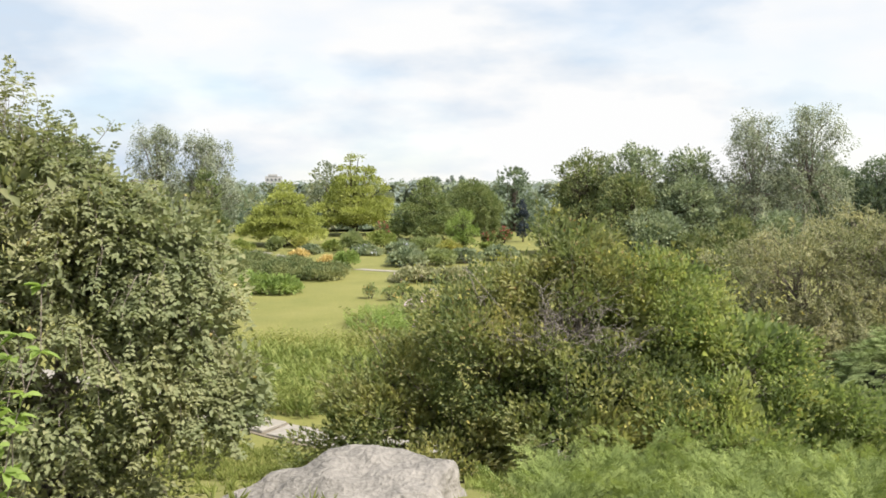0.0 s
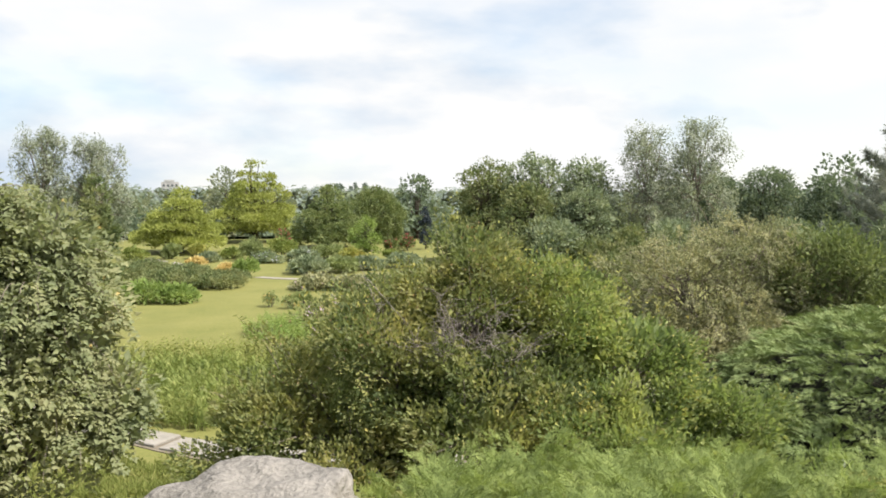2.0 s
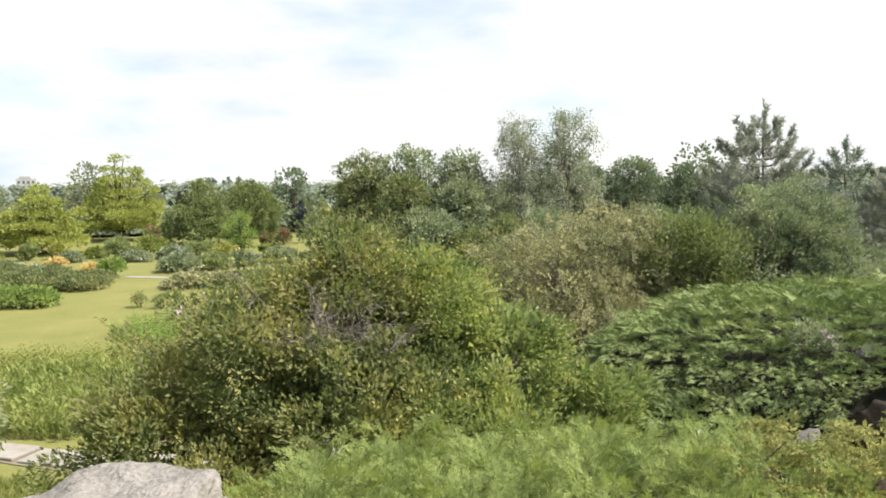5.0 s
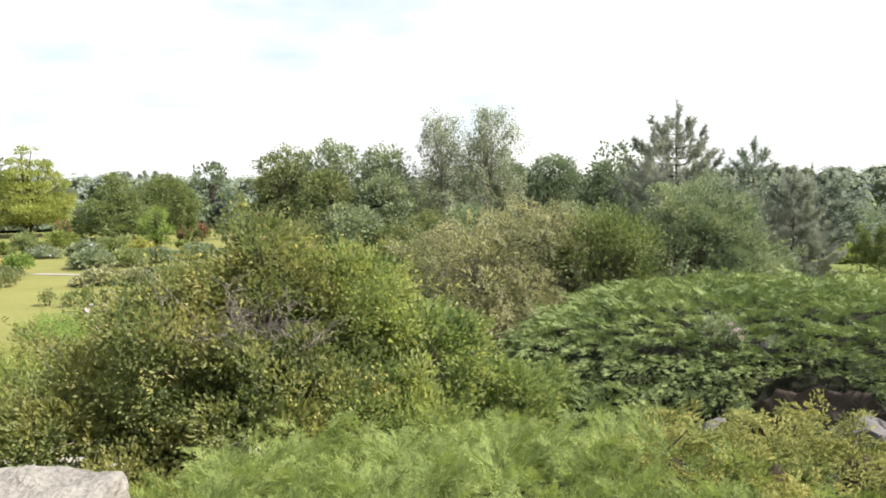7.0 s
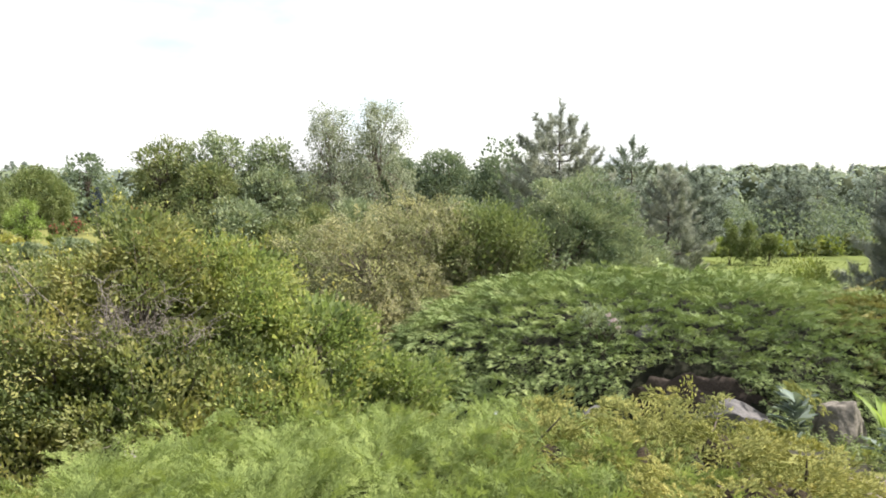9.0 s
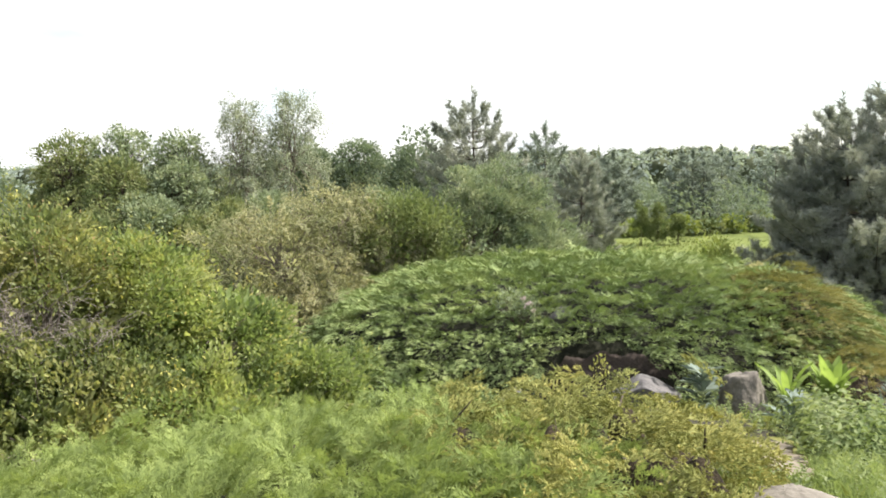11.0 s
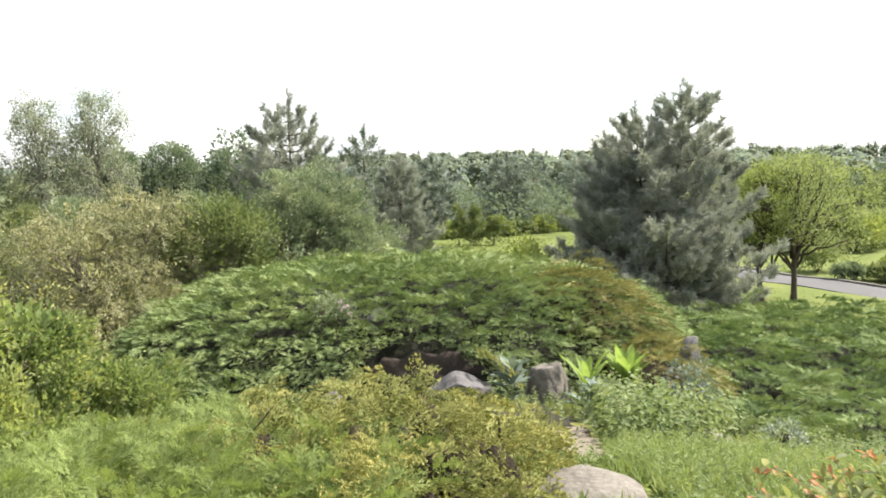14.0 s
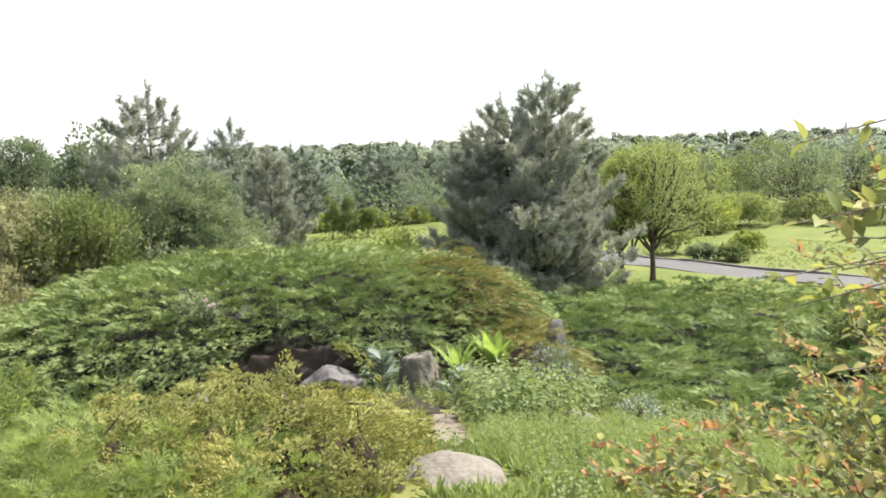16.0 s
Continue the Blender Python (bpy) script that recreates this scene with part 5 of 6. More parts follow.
def iris():
    """Sword leaves with one white bloom on a stalk."""
    ob = rosette("iris_clump", on(5.5, 8.4), 7, 0.55, 0.06, L_DOCK, "clump of upright green sword leaves with white blooms", 74, 1.3, 0.15)
    rng = np.random.default_rng(76)
    tops = np.array([[-0.12, -0.1, 0.42], [0.14, -0.05, 0.55]])
    part_np("stalk", tubes(arcs(np.zeros((2, 3)), tops, rng, 6, 0.0, 0.03), np.linspace(0.008, 0.005, 6)[None].repeat(2, 0), 5), L_DOCK, ob, smooth=True)
    for top in tops:
        P = np.repeat(top[None], 9, 0)
        part_np("bloom", oval_leaves(P, balls(rng, 9) + [0, 0, 0.3], balls(rng, 9) + [0, 0, 0.6], 0.05, 0.035), L_WHITE, ob, "white petals")


iris()


def lobes(w, h, seed, n=6):
    """Masses of a rounded shrub or crown w wide and h high, standing on the ground."""
    rng = random.Random(seed)
    out = [(0, 0, h * 0.55, w * 0.34, w * 0.34, h * 0.43)]
    for k in range(n):
        a = k * 2 * math.pi / n + rng.uniform(-0.4, 0.4)
        r, z = w * rng.uniform(0.2, 0.3), h * rng.uniform(0.25, 0.62)
        out.append((math.cos(a) * r, math.sin(a) * r, z, w * rng.uniform(0.18, 0.26), w * rng.uniform(0.18, 0.26), h * rng.uniform(0.2, 0.3)))
    return out


def bush(x, y, w, h, mat, label, seed, n=1500, leaf=0.14, name="shrub", group="", blooms=None, category="shrub"):
    main = lobes(w, h, seed)
    ob, tufts = shrub(name, on(x, y), main, n, 0.16 * (w * h) ** 0.5, leaf, leaf * 0.5, mat, label, category, group, seed, thick=0.02, twigs=30, heart=0.74 if w > 1.0 else 0.0)
    if blooms:
        rng = np.random.default_rng(seed)
        C = tufts[rng.choice(len(tufts), min(len(tufts), blooms[1]), replace=True)] * np.array([1.06, 1.06, 1.04]) + rng.normal(size=(min(len(tufts), blooms[1]), 3)) * 0.06
        P = np.repeat(C, 5, 0)
        part_np("blossom", leaves(P, balls(rng, len(P)) + [0, 0, 0.4], balls(rng, len(P)), blooms[2], blooms[2] * 0.9), blooms[0], ob, kind="stuff")
    return ob


bush(9.05, 10.45, 0.9, 0.75, L_GREY, "small wild rose with pink flowers on the mound", 99, 900, 0.05, "rose_shrub", blooms=(L_PINK, 4, 0.09)).location.z = 2.3
bush(8.75, 8.2, 0.3, 0.95, L_BIGTIP, "thin pale twiggy sapling before the earth bank", 98, 90, 0.06, "sapling")

bush(10.9, 17.4, 3.0, 3.75, L_MAPLE, "green shrub growing up through the wild rose thicket", 97, 9000, 0.09)
bush(10.95, 4.9, 1.0, 1.0, L_MULLEIN, "small bluish-green shrub at the creeping juniper's edge", 96, 900, 0.07)
bush(9.18, 2.96, 0.6, 0.42, L_PALE, "low whitish-leaved plant among the weeds", 95, 420, 0.055, "plant", category="plant")

# beds and shrubs on the lawn
G = "shrubs on the lawn"
bush(-9.3, 38.6, 2.4, 1.0, L_SPRING, "fresh green rounded shrub at the lawn's edge", 101, group=G)
bush(-7.7, 38.4, 2.0, 0.85, L_SPRING, "fresh green low shrub at the lawn's edge", 102, group=G)
bush(-11.2, 39.4, 2.4, 0.95, L_SPRING, "fresh green shrub at the lawn's edge", 103, group=G)
for k, (x, y, w, h) in enumerate([(-11.5, 45.5, 3.6, 0.95), (-9.3, 44.6, 3.6, 0.9), (-7.0, 44.2, 3.0, 0.65), (-13.5, 46.5, 3.4, 1.1), (-9.0, 47.4, 3.6, 0.95), (-11.6, 49.0, 3.8, 1.05), (-6.6, 46.8, 2.8, 0.7)]):
    bush(x, y, w, h, L_MID, "dark green spreading juniper shrub on the lawn", 110 + k, 5200, 0.1, group=G)
bush(-5.9, 49.2, 1.5, 1.2, L_SPRING, "small light-green shrub on the lawn", 120, group=G)
bush(-7.4, 51.8, 1.3, 0.7, L_ORANGE, "low orange-yellow flowering azalea", 121, 1200, 0.1, "azalea", "azaleas on the lawn")
bush(-10.0, 56.3, 1.4, 0.75, L_ORANGE, "low orange-yellow flowering azalea", 122, 1200, 0.1, "azalea", "azaleas on the lawn")
bush(-3.3, 37.0, 0.8, 0.6, L_YELLOWGREEN, "small yellow-leaved shrub on the lawn", 123, 500, 0.09, group=G, blooms=(L_ORANGE, 16, 0.06))
bush(-2.4, 36.2, 0.9, 0.65, L_YELLOWGREEN, "small yellow-leaved shrub on the lawn", 124, 500, 0.09, group=G, blooms=(L_ORANGE, 16, 0.06))
bush(-1.9, 38.0, 0.8, 0.6, L_YELLOWGREEN, "small yellow-leaved shrub on the lawn", 125, 500, 0.09, group=G, blooms=(L_ORANGE, 16, 0.06))
for k, (x, y, w, h) in enumerate([(-1.6, 43.2, 2.6, 0.65), (0.2, 43.0, 2.8, 0.75), (2.1, 43.6, 2.8, 0.75), (3.8, 44.2, 2.8, 0.8)]):
    bush(x, y, w, h, L_DOG, "low brownish-pink dwarf shrub in a lawn bed", 130 + k, 2400, group=G, blooms=(L_PINK, 30, 0.07))
for k, (x, y, w, h, m) in enumerate([(-2.2, 51.3, 2.8, 1.0, L_GREY), (-0.2, 52.0, 2.6, 1.05, L_YELLOWGREEN), (1.4, 53.5, 2.2, 0.9, L_GREY), (4.0, 55.5, 2.6, 1.0, L_GREY)]):
    bush(x, y, w, h, m, "rounded shrub in a lawn bed", 140 + k, 2600, group=G)
row = [(-15.5, 62, 2.0, 0.98, L_BRIGHT), (-13.0, 63, 1.3, 1.05, L_YELLOWGREEN), (-11.0, 62.5, 1.4, 1.19, L_BIGTIP), (-8.6, 63.5, 1.6, 0.84, L_BRIGHT), (-6.8, 61, 2.2, 1.61, L_YELLOWGREEN), (-4.8, 62.5, 2.2, 1.54, L_BRIGHT),
       (-3.1, 61, 2.4, 0.84, L_GREY), (-5.6, 59.5, 2.4, 0.70, L_GREY), (-1.5, 63.5, 2.6, 1.12, L_YELLOWGREEN), (0.4, 61.5, 2.0, 0.91, L_BIGTIP), (-18.0, 60, 2.6, 1.26, L_BRIGHT), (-9.8, 60.3, 1.6, 0.70, L_GREY), (3.6, 62.0, 1.4, 0.70, L_BRIGHT)]
for k, (x, y, w, h, m) in enumerate(row):
    bush(x, y, w, h, m, "garden shrub in a mixed border before the trees", 150 + k, 2000, 0.14, group="shrubs in the border", blooms=(L_WHITE, 25, 0.12) if k in (6, 7) else None)
for k, (x, y, w, h) in enumerate([(-5.2, 70, 1.6, 2.0), (3.9, 70, 1.2, 1.1), (5.4, 71.5, 1.4, 1.4), (-12.8, 72, 2.4, 1.2)]):
    bush(x, y, w, h, L_MAPLE, "red-flowering azalea at the border's back" if k < 3 else "orange-flowering azalea at the border's back", 170 + k, 1200, 0.13, "azalea", "azaleas in the border", blooms=((L_RED, L_RED, L_RED, L_ORANGE)[k], 60, 0.16))
bush(-0.45, 21.3, 0.9, 2.75, L_MID, "pink-flowering shrub behind the large bush", 175, 2200, 0.07, "flowering_shrub", blooms=(L_PINK, 70, 0.13))
bush(12.4, 36.6, 2.4, 2.3, L_MID, "dark shrub with one pale pink bloom cluster", 176, 4200, 0.12, "flowering_shrub")


# ---------- trees ----------
def tiers(w, h0, h1, seed, levels=7):
    """Masses of a crown of flat spreading layers, narrowing to the top."""
    rng = random.Random(seed)
    out = []
    for q in range(levels):
        f = q / (levels - 1)
        z = h0 + (h1 - h0) * f
        wide = w * 0.5 * (1 - 0.78 * f ** 1.3) * rng.uniform(0.82, 1.1)
        count = max(2, int(6 * (1 - f) + 1.5))
        turn = rng.uniform(0, 6.28)
        for b in range(count):
            a, r = turn + b * 2 * math.pi / count + rng.uniform(-0.3, 0.3), wide * rng.uniform(0.45, 0.75)
            s = wide * rng.uniform(0.34, 0.5) + 0.25
            out.append((math.cos(a) * r, math.sin(a) * r, z + rng.uniform(-0.2, 0.2), s, s, 0.26 + 0.1 * s))
    return out


def canopy(w, h0, h1, seed, n=9, layered=False, fine=1.0):
    """Masses of a tree's crown between two heights."""
    rng = random.Random(seed)
    out = []
    for k in range(n):
        f = (k + 0.5) / n
        z = h0 + (h1 - h0) * f
        wide = w * 0.5 * math.sin(math.pi * min(1.0, 0.25 + 0.72 * f)) ** 0.8
        a, r = k * 2.4 + rng.uniform(-0.5, 0.5), wide * rng.uniform(0.35, 0.7)
        s = w * fine * rng.uniform(0.17, 0.26)
        out.append((math.cos(a) * r, math.sin(a) * r, z - s * 0.3, s, s, s * (0.42 if layered else 0.75)))
    out.append((0, 0, h1 - w * 0.1, w * 0.15, w * 0.15, w * 0.1))
    return out


tree("tree", on(-9.0, 83.5), tiers(8.2, 1.5, 7.6, 3), 40000, 0.42, 0.15, 0.09, L_LIME, "bright yellow-green layered tree behind the border", 1.2, 0.22, 201, heart=0.8)
tree("tree", on(-13.5, 69.0), tiers(7.4, 1.1, 4.7, 4, 5), 34000, 0.4, 0.14, 0.085, L_LIME, "low spreading bright-green tree behind the border", 0.8, 0.18, 202, heart=0.8)
tree("tree", on(-1.5, 75.0), tiers(6.6, 0.9, 5.2, 5, 6), 34000, 0.42, 0.14, 0.09, L_MAPLE, "dark green rounded maple behind the border", 1.0, 0.2, 203, heart=0.8)
tree("tree", on(3.0, 84.0), canopy(6.4, 1.0, 4.9, 6, 18), 26000, 0.5, 0.15, 0.09, L_MAPLE, "broad green tree behind the maple", 1.2, 0.2, 204, heart=0.8)
tree("tree", on(1.6, 66.0), canopy(3.0, 0.4, 2.9, 7, 12), 6000, 0.3, 0.13, 0.08, L_SPRING, "small round-headed green tree on the lawn", 0.5, 0.07, 205)
for k, (x, y) in enumerate([(4.1, 80.0), (5.1, 80.6)]):
    shrub("column_cedar", on(x, y), [(0, 0, 1.0, 0.42, 0.42, 1.0), (0, 0, 2.0, 0.34, 0.34, 0.9)], 2200, 0.2, 0.16, 0.07, L_CEDAR, "slim columnar green conifer", "conifer", "column conifers", 210 + k, twigs=10)
shrub("blue_spruce", on(7.2, 73.0), [(0, 0, 0.9, 0.45, 0.45, 0.9), (0.05, 0, 2.0, 0.36, 0.36, 0.8), (-0.05, 0, 3.0, 0.22, 0.22, 0.8), (0.05, 0, 3.8, 0.1, 0.1, 0.3)], 2400, 0.22, 0.18, 0.06, L_SPRUCE, "narrow dark blue spruce before the wood", "conifer", seed=214, twigs=10)
shrub("cypress", on(-8.4, 29.0), [(0, 0, 1.2, 0.8, 0.8, 1.2), (0, 0, 3.0, 0.62, 0.62, 1.4), (0, 0, 4.6, 0.4, 0.4, 1.1)], 9000, 0.22, 0.14, 0.06, L_MID, "tall dark green conical cypress", "conifer", seed=215, twigs=20)

# birches with pale stems and hanging twigs
def birch(x, y, h, w, seed, label, n=26000, mat=None):
    rng = random.Random(seed)
    main = []
    for k in range(34):
        f = (k + 0.5) / 34
        a, r = k * 2.4 + rng.uniform(-0.4, 0.4), w * 0.5 * (1.0 - 0.5 * f * f) * rng.uniform(0.15, 1.0) ** 0.6
        s = w * rng.uniform(0.09, 0.15)
        main.append((math.cos(a) * r, math.sin(a) * r, h * (0.2 + 0.76 * f), s, s, s * 1.7))
    main.append((0, 0, h * 0.95, w * 0.1, w * 0.1, h * 0.06))
    return tree("birch_tree", on(x, y), main, n, 0.32, 0.125, 0.07, mat or L_BIRCH, label, h * 0.6, 0.11, seed, M_BIRCHBARK, 60, "birches", twig_bark=M_TWIG, hang=0.3, up=0.0, deep=0.5, lift=0.3)


birch(20.4, 53.4, 9.5, 5.2, 221, "tall silver birch with pale stem and hanging grey-green leaves")
birch(23.7, 53.2, 10.1, 6.0, 222, "tall silver birch with dense pale hanging foliage")
birch(-19.9, 56.6, 9.1, 4.2, 223, "silver birch at the garden's edge", 24000)
birch(-16.8, 57.6, 8.5, 4.6, 224, "silver birch at the garden's edge", 26000)

GW = "trees of the grove"
for k, (x, y, w, h, m) in enumerate([(10.4, 58.5, 6.0, 7.2, L_MID), (13.6, 56.6, 6.0, 7.6, L_GREY), (17.0, 55.9, 5.6, 7.2, L_GREY), (9.9, 60.5, 4.2, 5.6, L_MID), (12.0, 53.0, 4.6, 5.4, L_MID), (15.8, 52.6, 4.6, 5.2, L_GREY)]):
    tree("tree", on(x, y), canopy(w, 1.0, h, 20 + k, 20), 14000, 0.42, 0.15, 0.085, m, "open grey-green tree with bare dark twigs" if m is L_GREY else "dark green tree in the grove", 1.0, 0.15, 230 + k, M_BARK, 330, GW, deep=0.5, heart=0.75)
for k in range(9):
    x, y = 8.0 + 2.3 * k, 50.5 - 0.7 * k
    bush(x, y, 3.4, 2.4 + 0.7 * (k % 3), (L_MID, L_MID, L_GREY)[k % 3], "dark shady undergrowth shrub beneath the grove", 240 + k, 2600, 0.18, "shrub", "undergrowth shrubs")

for k, (x, y, w, h) in enumerate([(33.4, 61.4, 6.4, 6.8), (37.5, 59.0, 6.0, 6.2), (30.5, 64.0, 5.0, 6.2)]):
    tree("tree", on(x, y), canopy(w, 0.8, h, 35 + k, 20), 22000, 0.5, 0.14, 0.09, L_ROUND, "dense dark round-headed tree beside the birches", 0.8, 0.18, 290 + k, twigs=60, group="round-headed trees", heart=0.78)

# trees beyond the drive
tree("tree", on(29.9, 10.4), canopy(6.8, 2.3, 5.35, 31, 20, True, 0.75), 15000, 0.3, 0.085, 0.05, L_YELLOWGREEN, "open yellow-green tree with a forked dark trunk", 2.1, 0.12, 301, twigs=120, deep=0.3, dense=0.6, lift=0.02)
tree("tree", on(29.5, 11.4), canopy(4.6, 2.2, 4.9, 32, 20, True, 0.6), 12000, 0.3, 0.085, 0.05, L_BRIGHT, "slender green tree with a leaning dark trunk", 1.9, 0.11, 302, lean=(0.3, 0.5), twigs=200, deep=0.5)
for k, (x, y, w, h, m) in enumerate([(61.0, 11.5, 7.4, 5.2, L_GREY), (57.0, 22.5, 5.6, 4.8, L_YELLOWGREEN), (60.0, 18.0, 6.0, 4.7, L_YELLOWGREEN), (52.0, 26.0, 6.0, 4.9, L_YELLOWGREEN), (66.0, 24.0, 7.0, 5.2, L_BRIGHT), (47.0, 15.5, 4.4, 2.9, L_YELLOWGREEN), (70.0, 9.0, 7.0, 4.6, L_GREY), (66.0, 4.0, 6.4, 4.3, L_BRIGHT), (72.0, 16.0, 7.0, 5.4, L_MAPLE), (64.0, -2.0, 6.0, 4.4, L_MID)]):
    tree("tree", on(x, y), canopy(w, 0.7, h * 0.94, 40 + k, 15), 11000, 0.5, 0.16, 0.09, m, "grey-green willow-like tree in the meadow" if m is L_GREY else "sunlit tree at the meadow's edge", 0.8, 0.14, 310 + k, twigs=120, group="meadow trees")
for k, (x, y, w, h, m) in enumerate([(36.4, 10.6, 1.5, 0.8, L_GREY), (36.9, 9.3, 1.4, 0.8, L_MID), (38.5, 12.5, 2.0, 1.5, L_YELLOWGREEN), (40.0, 9.5, 1.8, 1.1, L_BRIGHT), (45.5, 17.8, 4.2, 2.3, L_YELLOWGREEN), (49.0, 19.5, 4.4, 2.6, L_YELLOWGREEN), (48.5, 14.0, 4.0, 2.0, L_BRIGHT), (52.5, 13.0, 4.6, 2.2, L_YELLOWGREEN), (55.5, 9.0, 4.6, 1.9, L_MID), (57.0, 5.0, 4.6, 1.8, L_MID), (42.5, 20.5, 3.6, 2.1, L_BRIGHT), (20.4, 2.0, 2.4, 1.9, L_MID), (22.0, 0.4, 2.6, 2.2, L_MID), (24.2, 14.5, 2.6, 2.6, L_GREY), (20.0, 14.9, 1.6, 2.6, L_BRIGHT)]):
    bush(x, y, w, h, m, "rounded shrub beside the drive" if x > 30 else "shrub beside the juniper bed", 330 + k, 1900 if w < 3 else 4200, 0.11 if w < 3 else 0.16, group="shrubs by the drive")

# pines
pine("pine_tree", on(23.6, 12.5), 7.4, 3.3, "large grey-green bushy pine with several leaders", 51, 1.7, needle=0.2, tops=((0.5, -0.85, 1.0), (-0.3, 0.5, 0.9), (-0.8, 1.5, 0.74), (1.1, -1.8, 0.58)), steep=0.42, low=0.02)
pine("pine_tree", on(17.8, 23.6), 7.55, 2.7, "open-crowned pine with upswept limbs", 52, 1.2, steep=0.42, taper=0.8, needle=0.19, sparse=1.25, cone=1.4)
pine("pine_tree", on(28.0, 28.7), 5.6, 2.0, "broad grey-green pine behind the mound", 53, 1.5, steep=0.45)
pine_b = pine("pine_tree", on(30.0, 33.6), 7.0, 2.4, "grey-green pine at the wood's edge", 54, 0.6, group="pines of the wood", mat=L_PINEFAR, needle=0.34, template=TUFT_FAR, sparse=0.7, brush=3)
rng_w = random.Random(77)
for k in range(18):
    az, d = radians(33 + 24 * rng_w.random()), rng_w.uniform(58, 84)
    x, y = d * math.sin(az), d * math.cos(az)
    s = rng_w.uniform(0.55, 0.72) * (5.9 + 0.01 * d) / 5.6
    copy_thing(pine_b, Matrix.Translation(on(x, y)) @ pose(0, 0, 0, 0, 0, rng_w.uniform(0, 360)) @ Matrix.Diagonal((s * 1.5, s * 1.5, s, 1)))
for k, (x, y, h) in enumerate([(37.6, 33.6, 2.6), (38.5, 33.0, 2.5), (39.4, 32.3, 2.0)]):
    shrub("column_cedar", on(x, y), [(0, 0, h * 0.35, 0.42, 0.42, h * 0.36), (0, 0, h * 0.7, 0.3, 0.3, h * 0.3)], 2400, 0.2, 0.14, 0.06, L_CEDAR, "slim columnar conifer on the far lawn", "conifer", "column conifers", 340 + k, twigs=10)
for k in range(9):
    bush(41 + 1.9 * k, 37.5 - 0.55 * k, 2.4, 1.1 + 0.2 * (k % 3), (L_BRIGHT, L_MID)[k % 2], "low green shrub before the pine wood", 350 + k, 1500, 0.16, group="shrubs before the pines")

# ---------- the wood all round ----------
kinds = []
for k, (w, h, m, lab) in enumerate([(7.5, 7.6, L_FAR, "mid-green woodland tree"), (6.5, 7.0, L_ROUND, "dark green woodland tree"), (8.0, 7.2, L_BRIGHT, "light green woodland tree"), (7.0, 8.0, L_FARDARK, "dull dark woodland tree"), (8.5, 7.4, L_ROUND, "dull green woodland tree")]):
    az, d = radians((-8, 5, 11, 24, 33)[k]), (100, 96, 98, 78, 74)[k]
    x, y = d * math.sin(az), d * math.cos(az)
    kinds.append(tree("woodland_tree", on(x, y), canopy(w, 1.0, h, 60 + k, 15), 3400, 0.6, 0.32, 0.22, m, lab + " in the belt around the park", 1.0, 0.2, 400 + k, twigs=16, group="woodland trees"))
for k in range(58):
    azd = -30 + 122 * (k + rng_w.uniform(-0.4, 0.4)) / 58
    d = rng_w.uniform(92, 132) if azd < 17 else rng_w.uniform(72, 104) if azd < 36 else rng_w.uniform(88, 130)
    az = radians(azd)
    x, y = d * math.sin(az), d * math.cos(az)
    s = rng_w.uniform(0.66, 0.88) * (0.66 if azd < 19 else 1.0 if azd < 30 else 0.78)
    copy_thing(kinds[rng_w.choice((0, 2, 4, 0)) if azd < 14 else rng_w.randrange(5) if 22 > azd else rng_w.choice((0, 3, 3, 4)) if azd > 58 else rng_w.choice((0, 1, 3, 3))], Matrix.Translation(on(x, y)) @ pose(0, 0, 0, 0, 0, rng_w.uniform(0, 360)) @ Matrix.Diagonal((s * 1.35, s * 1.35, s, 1)))


